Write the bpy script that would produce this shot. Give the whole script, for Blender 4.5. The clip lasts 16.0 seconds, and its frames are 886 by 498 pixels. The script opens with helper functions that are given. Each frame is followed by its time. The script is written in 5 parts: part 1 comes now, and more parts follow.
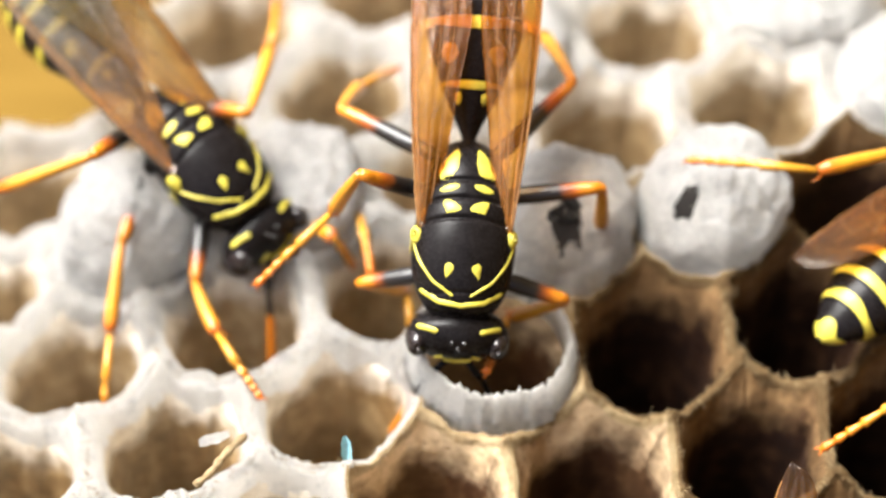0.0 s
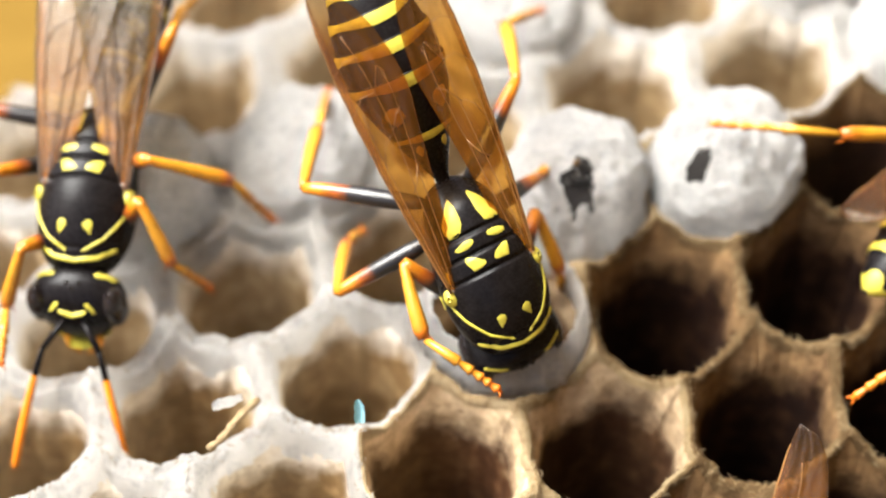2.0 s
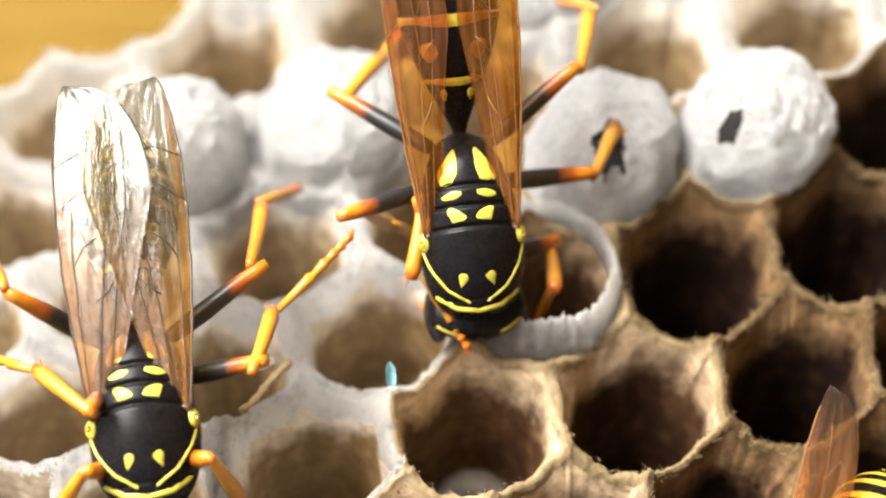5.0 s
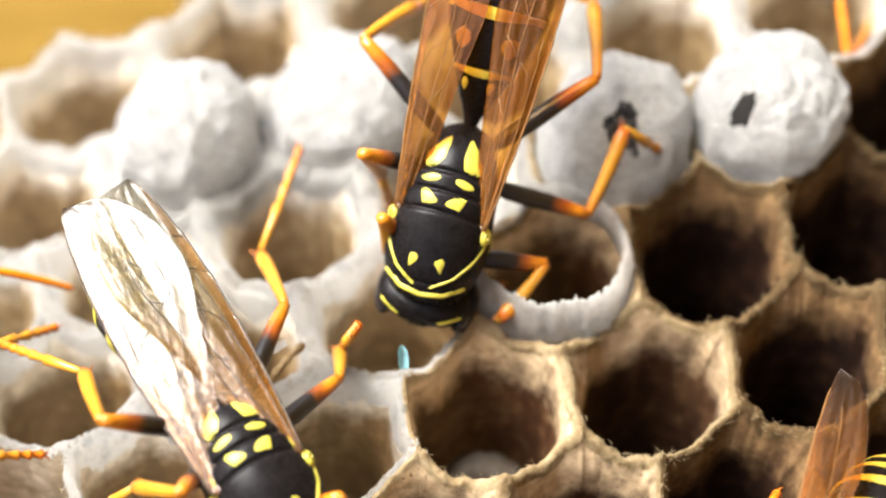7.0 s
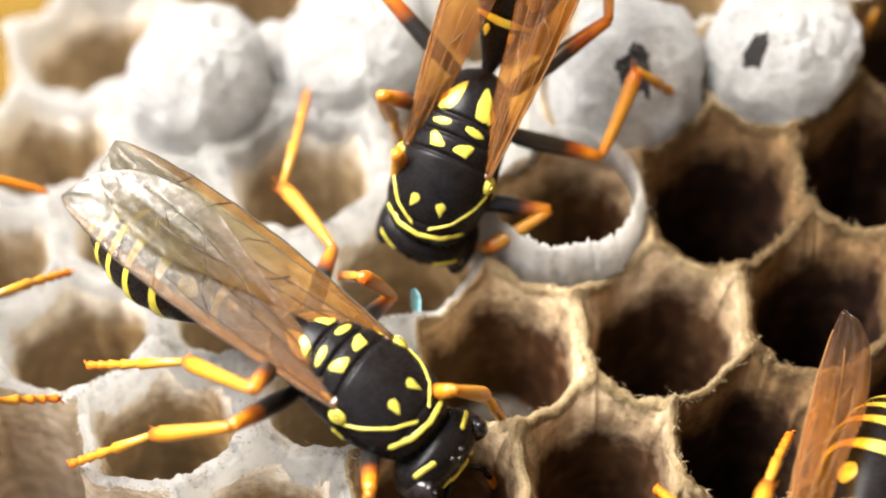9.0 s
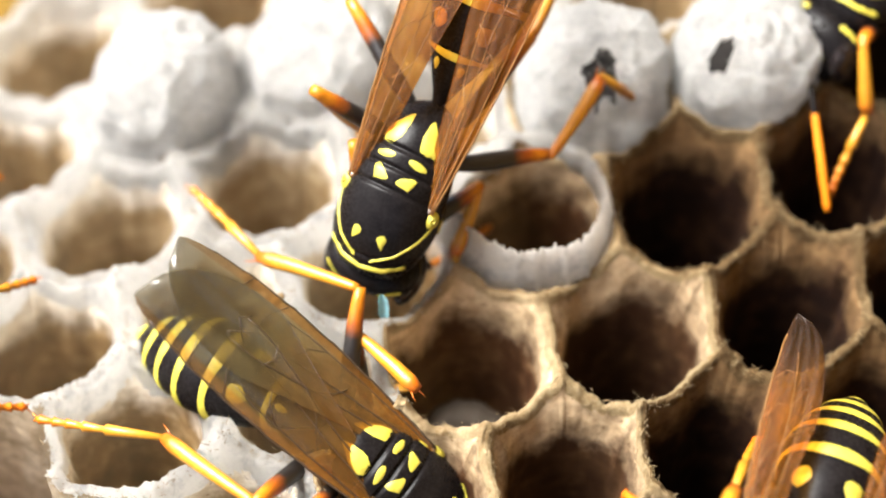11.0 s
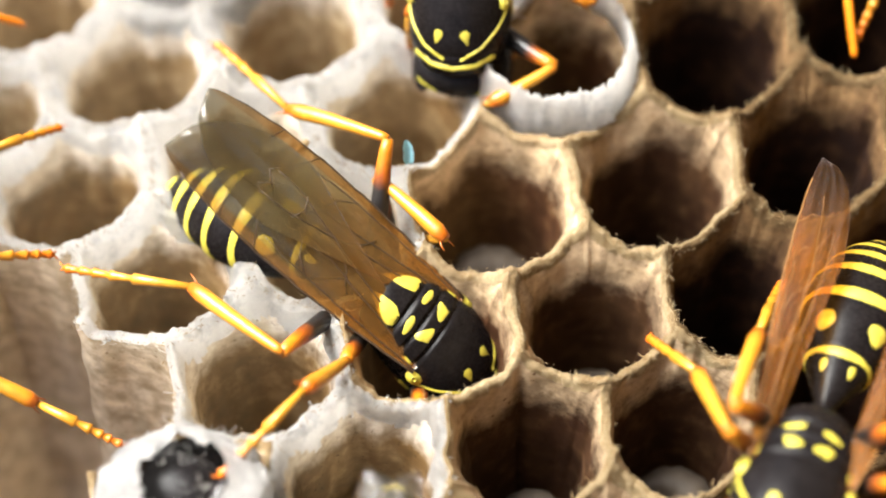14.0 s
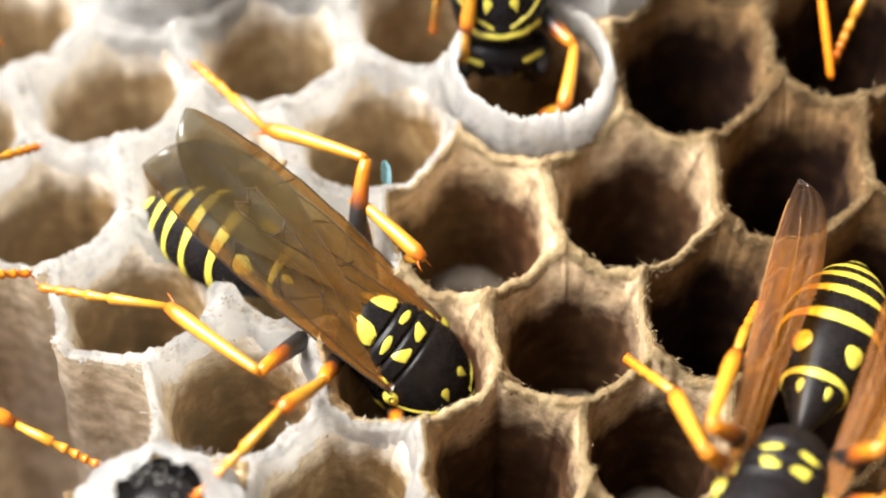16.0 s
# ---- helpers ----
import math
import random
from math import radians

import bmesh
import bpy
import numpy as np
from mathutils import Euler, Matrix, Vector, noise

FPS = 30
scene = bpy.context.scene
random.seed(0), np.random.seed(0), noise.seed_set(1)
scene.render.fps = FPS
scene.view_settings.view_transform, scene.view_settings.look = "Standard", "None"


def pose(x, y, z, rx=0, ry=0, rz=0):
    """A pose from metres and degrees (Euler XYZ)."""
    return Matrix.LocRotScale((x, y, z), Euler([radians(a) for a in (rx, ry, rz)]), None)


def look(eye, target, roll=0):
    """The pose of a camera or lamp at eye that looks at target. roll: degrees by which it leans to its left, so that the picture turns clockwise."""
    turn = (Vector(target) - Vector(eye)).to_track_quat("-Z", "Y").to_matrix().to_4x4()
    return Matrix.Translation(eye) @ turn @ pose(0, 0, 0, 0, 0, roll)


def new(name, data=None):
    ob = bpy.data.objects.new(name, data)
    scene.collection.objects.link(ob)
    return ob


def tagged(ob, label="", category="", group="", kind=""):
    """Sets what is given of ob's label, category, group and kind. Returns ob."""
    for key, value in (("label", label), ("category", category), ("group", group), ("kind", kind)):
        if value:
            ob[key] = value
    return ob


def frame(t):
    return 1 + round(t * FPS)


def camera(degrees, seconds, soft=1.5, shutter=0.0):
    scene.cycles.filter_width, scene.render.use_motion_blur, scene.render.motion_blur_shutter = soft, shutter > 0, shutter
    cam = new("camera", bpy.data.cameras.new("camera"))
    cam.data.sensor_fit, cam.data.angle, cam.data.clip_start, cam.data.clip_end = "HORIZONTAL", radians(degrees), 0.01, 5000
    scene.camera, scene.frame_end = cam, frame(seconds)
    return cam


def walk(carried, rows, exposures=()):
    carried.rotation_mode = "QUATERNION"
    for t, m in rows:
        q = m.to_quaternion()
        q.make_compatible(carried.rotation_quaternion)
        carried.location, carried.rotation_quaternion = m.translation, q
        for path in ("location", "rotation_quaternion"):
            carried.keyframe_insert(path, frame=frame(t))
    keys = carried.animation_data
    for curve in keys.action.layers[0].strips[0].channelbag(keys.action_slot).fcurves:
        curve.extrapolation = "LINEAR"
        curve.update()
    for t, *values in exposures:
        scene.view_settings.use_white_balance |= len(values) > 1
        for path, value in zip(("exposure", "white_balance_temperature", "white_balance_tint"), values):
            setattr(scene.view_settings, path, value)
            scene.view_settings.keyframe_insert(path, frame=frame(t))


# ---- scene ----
MM = 0.001
EYE = (-0.00492, -0.03425, 0.05400)
cam = camera(24, 16.0, 2.0, 0.5)
cam.data.dof.use_dof = True
cam.data.dof.focus_distance = 0.0640
cam.data.dof.aperture_fstop = 36
walk(cam, [
    (0, pose(*EYE, 42.121, -1.974, -0.202)), (0.5, pose(*EYE, 41.765, -1.958, -0.292)),
    (1, pose(*EYE, 41.563, -1.896, -0.281)), (1.5, pose(*EYE, 41.360, -1.786, -0.211)),
    (2, pose(*EYE, 41.113, -1.625, -0.089)), (2.5, pose(*EYE, 40.957, -1.510, -0.002)),
    (3, pose(*EYE, 40.781, -1.386, 0.102)), (3.5, pose(*EYE, 40.520, -1.208, 0.180)),
    (4, pose(*EYE, 40.372, -1.126, 0.265)), (6.5, pose(*EYE, 39.677, -0.588, 0.477)),
    (7, pose(*EYE, 39.605, -0.610, 0.568)), (7.5, pose(*EYE, 39.354, -0.460, 0.682)),
    (8, pose(*EYE, 38.629, -0.265, 0.643)), (8.5, pose(*EYE, 38.089, -0.154, 0.641)),
    (9, pose(*EYE, 38.038, -0.182, 0.573)), (11.3, pose(*EYE, 38.216, -0.765, -0.200)),
    (11.5, pose(*EYE, 37.536, -0.715, -0.164)), (11.7, pose(*EYE, 36.4, -0.48, -0.150)),
    (12, pose(*EYE, 34.995, -0.180, -0.126)), (12.5, pose(*EYE, 34.229, 0.055, -0.025)),
    (13, pose(*EYE, 33.893, 0.061, 0.003)), (13.5, pose(*EYE, 33.857, 0.003, 0.009)),
    (14, pose(*EYE, 33.967, -0.024, 0.006)), (14.5, pose(*EYE, 34.000, 0.0, 0.0)),
    (15, pose(*EYE, 33.916, -0.037, -0.016)), (15.5, pose(*EYE, 33.964, -0.170, -0.069)),
    (16, pose(*EYE, 34.522, -0.594, -0.256)),
], [(0, 1.74, 6250, 7), (16, 1.74, 6250, 7)])

# ---- world and sun ----
SUN_ELEVATION, SUN_AZIMUTH = 58.0, -72.0   # azimuth from +y towards +x
world = bpy.data.worlds.new("sky")
scene.world = world
world.use_nodes = True
wn = world.node_tree
sky = wn.nodes.new("ShaderNodeTexSky")
sky.sky_type, sky.sun_disc = "NISHITA", False
sky.sun_elevation, sky.sun_rotation = radians(SUN_ELEVATION), radians(SUN_AZIMUTH)
sky.air_density, sky.dust_density, sky.ozone_density = 0.35, 6.0, 0.0
wn.nodes["Background"].inputs["Strength"].default_value = 0.13
wn.links.new(sky.outputs[0], wn.nodes["Background"].inputs["Color"])
sun_data = bpy.data.lights.new("sun", "SUN")
sun_data.energy, sun_data.angle, sun_data.color = 5.0, radians(40), (1.0, 0.975, 0.93)
sun = new("sun", sun_data)
_e, _a = radians(SUN_ELEVATION), radians(SUN_AZIMUTH)
sun.matrix_world = look((0.3 * math.cos(_e) * math.sin(_a), 0.3 * math.cos(_e) * math.cos(_a), 0.3 * math.sin(_e)), (0, 0, 0))


# ---- materials ----
def material(name):
    m = bpy.data.materials.new(name)
    m.use_nodes = True
    nt = m.node_tree
    return m, nt, nt.nodes["Principled BSDF"], nt.nodes["Material Output"]


def node(nt, kind, **settings):
    n = nt.nodes.new(kind)
    for key, value in settings.items():
        n.inputs[key].default_value = value
    return n


def coords(nt, scale=(1000, 1000, 1000), source="Object"):
    tc = nt.nodes.new("ShaderNodeTexCoord")
    mp = nt.nodes.new("ShaderNodeMapping")
    mp.inputs["Scale"].default_value = scale
    nt.links.new(tc.outputs[source], mp.inputs["Vector"])
    return mp.outputs["Vector"]


def ramp(nt, fac, stops):
    r = nt.nodes.new("ShaderNodeValToRGB")
    while len(r.color_ramp.elements) < len(stops):
        r.color_ramp.elements.new(0.5)
    for el, (p, c) in zip(r.color_ramp.elements, stops):
        el.position, el.color = p, (*c, 1)
    nt.links.new(fac, r.inputs["Fac"])
    return r.outputs["Color"]


def noise_node(nt, vec, scale, detail=4, rough=0.6):
    n = node(nt, "ShaderNodeTexNoise", Scale=scale, Detail=detail, Roughness=rough)
    nt.links.new(vec, n.inputs["Vector"])
    return n.outputs["Fac"]


def bump(nt, height, strength, distance, bsdf):
    b = node(nt, "ShaderNodeBump", Strength=strength, Distance=distance)
    nt.links.new(height, b.inputs["Height"])
    nt.links.new(b.outputs["Normal"], bsdf.inputs["Normal"])
    return b


def mix_rgb(nt, fac, a, b, mode="MIX"):
    m = nt.nodes.new("ShaderNodeMix")
    m.data_type, m.blend_type = "RGBA", mode
    for sock, val in ((m.inputs[0], fac), (m.inputs[6], a), (m.inputs[7], b)):
        if isinstance(val, (int, float)):
            sock.default_value = val
        elif isinstance(val, tuple):
            sock.default_value = (*val, 1)
        else:
            nt.links.new(val, sock)
    return m.outputs[2]


def through_light(nt, bsdf, out, color, amount):
    """Lets some daylight pass through a thin sheet."""
    tr = nt.nodes.new("ShaderNodeBsdfTranslucent")
    if isinstance(color, tuple):
        tr.inputs["Color"].default_value = (*color, 1)
    else:
        nt.links.new(color, tr.inputs["Color"])
    mx = node(nt, "ShaderNodeMixShader", Fac=amount)
    nt.links.new(bsdf.outputs[0], mx.inputs[1])
    nt.links.new(tr.outputs[0], mx.inputs[2])
    nt.links.new(mx.outputs[0], out.inputs["Surface"])


def paper_material(name, tone, pale, passes, glow=(0.92, 0.66, 0.38), lit_lining_tone=(0.88, 0.83, 0.73)):
    """Chewed-wood paper: soft brown blotches, level bands where it was laid on strip by strip, dark flecks, lined with
    smooth silk below the mouth; the pale fade also paints in light that dims with depth.
    """
    m, nt, p, out = material(name)
    v = coords(nt)
    big = noise_node(nt, v, 0.40, 3, 0.55)
    mid = noise_node(nt, v, 1.6, 6, 0.65)
    band = noise_node(nt, coords(nt, (260, 260, 2300)), 1.0, 4, 0.6)
    fibre = noise_node(nt, coords(nt, (1600, 1600, 4200)), 2.4, 6, 0.75)
    dark = tuple(0.55 * c for c in tone)
    col = ramp(nt, big, [(0.36, dark), (0.50, tone), (0.64, tuple(0.5 * a + 0.5 * c for a, c in zip(pale, tone)))])
    col = mix_rgb(nt, 0.5, col, ramp(nt, mid, [(0.30, dark), (0.50, tone), (0.72, pale)]))
    # pale towards the mouth: silk, plus painted light that fades with depth
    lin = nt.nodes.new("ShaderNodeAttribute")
    lin.attribute_name = "lining_light"
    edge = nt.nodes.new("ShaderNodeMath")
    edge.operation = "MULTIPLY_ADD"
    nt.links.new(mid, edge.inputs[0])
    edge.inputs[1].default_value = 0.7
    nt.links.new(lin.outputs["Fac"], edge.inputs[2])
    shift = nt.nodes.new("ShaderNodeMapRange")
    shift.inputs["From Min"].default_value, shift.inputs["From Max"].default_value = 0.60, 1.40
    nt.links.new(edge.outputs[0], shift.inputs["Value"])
    silk = ramp(nt, mid, [(0.34, tuple(0.35 * a + 0.5 * c for a, c in zip(pale, lit_lining_tone))), (0.60, lit_lining_tone)])
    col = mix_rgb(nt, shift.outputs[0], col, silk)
    col = mix_rgb(nt, 0.45, col, ramp(nt, band, [(0.36, (0.60, 0.53, 0.47)), (0.56, (1.0, 1.0, 1.0))]), "MULTIPLY")
    col = mix_rgb(nt, 0.30, col, ramp(nt, fibre, [(0.36, (0.58, 0.52, 0.46)), (0.55, (1.0, 1.0, 1.0))]), "MULTIPLY")
    fleck = noise_node(nt, v, 5.5, 2, 0.5)
    col = mix_rgb(nt, 1.0, col, ramp(nt, fleck, [(0.27, (0.35, 0.26, 0.20)), (0.33, (1.0, 1.0, 1.0))]), "MULTIPLY")
    nt.links.new(col, p.inputs["Base Color"])
    p.inputs["Roughness"].default_value = 0.85
    p.inputs["Specular IOR Level"].default_value = 0.08
    add = nt.nodes.new("ShaderNodeMath")
    nt.links.new(fibre, add.inputs[0]), nt.links.new(band, add.inputs[1])
    bump(nt, add.outputs[0], 0.5, 0.0003, p)
    through_light(nt, p, out, mix_rgb(nt, 0.35, col, glow), passes)
    return m


def rim_material(name, tone=(1.0, 1.0, 1.0)):
    m, nt, p, out = material(name)
    v = coords(nt)
    fibre = noise_node(nt, coords(nt, (2600, 2600, 1200)), 1.9, 6, 0.75)
    mid = noise_node(nt, v, 0.9, 4)
    col = mix_rgb(nt, 0.5, ramp(nt, fibre, [(0.32, (0.46, 0.34, 0.20)), (0.62, (0.95, 0.88, 0.74))]),
                  ramp(nt, mid, [(0.38, (0.48, 0.34, 0.185)), (0.62, (0.90, 0.79, 0.61))]))
    col = mix_rgb(nt, 1.0, col, tone, "MULTIPLY")
    nt.links.new(col, p.inputs["Base Color"])
    p.inputs["Roughness"].default_value = 0.85
    p.inputs["Specular IOR Level"].default_value = 0.1
    bump(nt, fibre, 1.0, 0.0004, p)
    through_light(nt, p, out, col, 0.15)
    return m


def silk_material(name, thin, dull):
    """Felted white silk; dull: how much the matted grey patches show."""
    m, nt, p, out = material(name)
    v = coords(nt)
    n1 = noise_node(nt, v, 1.3, 8, 0.78)
    n2 = noise_node(nt, v, 7.0, 5, 0.75)
    strand = noise_node(nt, coords(nt, (700, 2600, 1500)), 2.2, 6, 0.7)
    col = ramp(nt, n1, [(0.36, (0.66, 0.655, 0.64)), (0.50, (0.92, 0.90, 0.86)), (0.8, (0.96, 0.94, 0.90))])
    grey = ramp(nt, n2, [(0.38, (0.40, 0.395, 0.39)), (0.56, (0.94, 0.93, 0.90))])
    col = mix_rgb(nt, dull, col, grey)
    col = mix_rgb(nt, dull, col, ramp(nt, strand, [(0.36, (0.55, 0.54, 0.52)), (0.52, (1.0, 1.0, 1.0))]), "MULTIPLY")
    nt.links.new(col, p.inputs["Base Color"])
    p.inputs["Roughness"].default_value = 0.6
    p.inputs["Specular IOR Level"].default_value = 0.25
    add = nt.nodes.new("ShaderNodeMath")
    nt.links.new(strand, add.inputs[0]), nt.links.new(n2, add.inputs[1])
    bump(nt, add.outputs[0], 1.0, 0.0008, p)
    through_light(nt, p, out, col, thin)
    return m


def plain(name, color, rough=0.5, spread=0.25, scale=2.0, relief=0.0, metal=0.0, coat=0.0):
    m, nt, p, out = material(name)
    v = coords(nt)
    n = noise_node(nt, v, scale, 5, 0.65)
    dark = tuple(c * (1 - spread) for c in color)
    light = tuple(min(1, c * (1 + spread)) for c in color)
    nt.links.new(ramp(nt, n, [(0.3, dark), (0.7, light)]), p.inputs["Base Color"])
    r = ramp(nt, noise_node(nt, v, scale * 3, 3), [(0.3, (rough * 0.8,) * 3), (0.7, (min(1, rough * 1.2),) * 3)])
    nt.links.new(r, p.inputs["Roughness"])
    p.inputs["Metallic"].default_value = metal
    p.inputs["Coat Weight"].default_value = coat
    p.inputs["Specular IOR Level"].default_value = 0.32
    if relief:
        bump(nt, noise_node(nt, v, scale * 6, 4), 0.5, relief, p)
    return m


def wing_material(name, tint, glass, film, gloss):
    """Thin membrane: mostly clear, with an amber film that scatters light and a bright sheen on the pleats."""
    m, nt, p, out = material(name)
    n = noise_node(nt, coords(nt, (2400, 380, 1000)), 0.9, 5, 0.65)
    col = ramp(nt, n, [(0.3, tuple(c * 0.45 for c in tint)), (0.7, tint)])
    sep = nt.nodes.new("ShaderNodeSeparateXYZ")
    nt.links.new(coords(nt), sep.inputs[0])
    far = nt.nodes.new("ShaderNodeMapRange")
    far.inputs["From Min"].default_value, far.inputs["From Max"].default_value = -7.0, -10.5
    nt.links.new(sep.outputs["Y"], far.inputs["Value"])
    col = mix_rgb(nt, far.outputs[0], col, tuple(0.25 * sum(tint) / 3 + 0.40 * c for c in tint))
    near = nt.nodes.new("ShaderNodeMapRange")
    near.inputs["From Min"].default_value, near.inputs["From Max"].default_value = -6.5, -1.0
    near.inputs["To Max"].default_value = 0.85
    nt.links.new(sep.outputs["Y"], near.inputs["Value"])
    col = mix_rgb(nt, near.outputs[0], col, (0.31, 0.125, 0.016))
    nt.links.new(col, p.inputs["Base Color"])
    p.inputs["Roughness"].default_value = 0.24
    p.inputs["Specular IOR Level"].default_value = 0.6
    p.inputs["Coat Weight"].default_value = gloss
    p.inputs["Coat Roughness"].default_value = 0.12
    bump(nt, n, 0.6, 0.00015, p)
    tl = nt.nodes.new("ShaderNodeBsdfTranslucent")
    nt.links.new(col, tl.inputs["Color"])
    body = node(nt, "ShaderNodeMixShader", Fac=0.4)
    nt.links.new(p.outputs[0], body.inputs[1])
    nt.links.new(tl.outputs[0], body.inputs[2])
    tr = nt.nodes.new("ShaderNodeBsdfTransparent")
    grey = sum(glass) / 3
    clear = mix_rgb(nt, far.outputs[0], glass, tuple(0.55 * grey + 0.38 * c for c in glass))
    nt.links.new(mix_rgb(nt, near.outputs[0], clear, (0.92, 0.69, 0.32)), tr.inputs["Color"])
    mx = node(nt, "ShaderNodeMixShader", Fac=film)
    dense = ramp(nt, n, [(0.3, (film * 0.6,) * 3), (0.7, (min(1, film * 1.4),) * 3)])
    nt.links.new(mix_rgb(nt, far.outputs[0], dense, (film * 0.35,) * 3), mx.inputs[0])
    nt.links.new(tr.outputs[0], mx.inputs[1])
    nt.links.new(body.outputs[0], mx.inputs[2])
    shine = node(nt, "ShaderNodeBsdfGlossy", Roughness=0.2)
    relief = node(nt, "ShaderNodeBump", Strength=0.8, Distance=0.0002)
    nt.links.new(n, relief.inputs["Height"])
    nt.links.new(relief.outputs["Normal"], shine.inputs["Normal"])
    top = node(nt, "ShaderNodeMixShader", Fac=0.12 * gloss * gloss)
    nt.links.new(mx.outputs[0], top.inputs[1])
    nt.links.new(shine.outputs[0], top.inputs[2])
    nt.links.new(top.outputs[0], out.inputs["Surface"])
    return m


def wood_material():
    m, nt, p, out = material("ochre_wood")
    v = coords(nt, (60, 400, 400))
    n = noise_node(nt, v, 1.2, 5, 0.6)
    nt.links.new(ramp(nt, n, [(0.3, (0.080, 0.045, 0.007)), (0.7, (0.122, 0.073, 0.014))]), p.inputs["Base Color"])
    p.inputs["Roughness"].default_value = 0.9
    p.inputs["Specular IOR Level"].default_value = 0.05
    bump(nt, n, 0.3, 0.0004, p)
    return m


# paper and rim tones put the nest's lit and shaded sides into the colour
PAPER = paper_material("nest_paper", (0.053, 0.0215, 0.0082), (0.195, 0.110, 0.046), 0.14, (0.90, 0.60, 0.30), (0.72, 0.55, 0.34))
SHADED_PAPER = paper_material("old_paper_in_shade", (0.0125, 0.0046, 0.0021), (0.060, 0.029, 0.012), 0.02, (0.88, 0.60, 0.34), (0.21, 0.128, 0.058))
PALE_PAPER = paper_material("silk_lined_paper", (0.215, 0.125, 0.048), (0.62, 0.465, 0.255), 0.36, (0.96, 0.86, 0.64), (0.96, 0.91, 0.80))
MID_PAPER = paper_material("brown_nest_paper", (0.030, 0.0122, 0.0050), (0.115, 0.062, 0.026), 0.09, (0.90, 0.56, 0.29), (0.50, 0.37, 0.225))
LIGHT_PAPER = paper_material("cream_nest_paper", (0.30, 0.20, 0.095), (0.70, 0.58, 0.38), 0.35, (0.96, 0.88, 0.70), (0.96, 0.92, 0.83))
RIM, MID_RIM, SHADED_RIM = rim_material("pale_rim_paper", (0.66, 0.57, 0.42)), rim_material("beige_rim_paper", (0.47, 0.40, 0.28)), rim_material("tan_rim_paper", (0.22, 0.165, 0.10))
SILK, CAP_SILK, WOOD = silk_material("white_silk", 0.6, 0.06), silk_material("felted_cap_silk", 0.36, 0.28), wood_material()
BLACK = plain("black_cuticle", (0.006, 0.005, 0.005), 0.27, 0.4, 3.0, 0.00001)
BLACK.node_tree.nodes["Principled BSDF"].inputs["Specular IOR Level"].default_value = 0.085
BLACK_SHINY = plain("shiny_black_cuticle", (0.010, 0.009, 0.009), 0.18, 0.4, 2.0, 0.0, 0, 0.3)
YELLOW = plain("yellow_cuticle", (0.3854, 0.328, 0.03936), 0.42, 0.26, 2.6)
ORANGE = plain("orange_cuticle", (0.574, 0.1681, 0.00492), 0.36, 0.18, 1.5)
AMBER = plain("amber_cuticle", (0.5904, 0.2337, 0.0082), 0.38, 0.16, 1.5)
EYE_DARK = plain("dark_eye", (0.012, 0.009, 0.009), 0.12, 0.3, 8.0)
WING = wing_material("amber_wing", (0.31, 0.128, 0.020), (0.90, 0.64, 0.26), 0.22, 0.45)
WING_EDGE = wing_material("amber_wing_edge", (0.33, 0.125, 0.018), (0.88, 0.56, 0.20), 0.40, 0.45)
SMOKY_EDGE = wing_material("smoky_wing_edge", (0.272, 0.16, 0.056), (0.80, 0.62, 0.38), 0.36, 0.6)
WING_CLEAR = wing_material("smoky_wing", (0.2, 0.172, 0.1), (0.76, 0.70, 0.54), 0.27, 0.8)
DARK_VEIN = plain("dark_brown_vein", (0.040, 0.026, 0.016), 0.45)
VEIN = plain("brown_vein", (0.16, 0.075, 0.022), 0.4)
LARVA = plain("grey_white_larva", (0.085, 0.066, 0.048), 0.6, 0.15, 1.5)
HOLE_SHADE = plain("dark_hole_fill", (0.03, 0.026, 0.024), 0.7)
BLUE = plain("pale_blue_plastic", (0.30, 0.55, 0.60), 0.35)


# ---- mesh helpers (all in millimetres, scaled on output) ----
def mesh_from(name, verts, faces, mat, smooth=True, mats=None, face_mats=None):
    me = bpy.data.meshes.new(name)
    me.from_pydata([(v[0] * MM, v[1] * MM, v[2] * MM) for v in verts], [], faces)
    for m in (mats or [mat]):
        me.materials.append(m)
    if face_mats is not None:
        me.polygons.foreach_set("material_index", face_mats)
    if smooth:
        me.polygons.foreach_set("use_smooth", [True] * len(me.polygons))
    me.update()
    return me


def part(name, me, parent, label=""):
    ob = new(name, me)
    ob.parent = parent
    if label:
        ob["label"] = label
    return ob


def grid_faces(rows, cols, closed=True, base=0):
    f = []
    for i in range(rows - 1):
        for j in range(cols if closed else cols - 1):
            k = (j + 1) % cols
            f.append((base + i * cols + j, base + i * cols + k, base + (i + 1) * cols + k, base + (i + 1) * cols + j))
    return f


def tube(points, radii, n=10):
    """Round tube along points, capped at both ends."""
    pts = [Vector(p) for p in points]
    verts, faces = [], []
    side = None
    for i, p in enumerate(pts):
        d = (pts[min(i + 1, len(pts) - 1)] - pts[max(i - 1, 0)]).normalized()
        if side is None:
            side = d.orthogonal().normalized()
        side = (side - d * side.dot(d)).normalized()
        up = d.cross(side)
        for k in range(n):
            a = 2 * math.pi * k / n
            verts.append(p + (side * math.cos(a) + up * math.sin(a)) * radii[i])
    faces = grid_faces(len(pts), n)
    faces.append(tuple(reversed(range(n))))
    faces.append(tuple(range((len(pts) - 1) * n, len(pts) * n)))
    return verts, faces


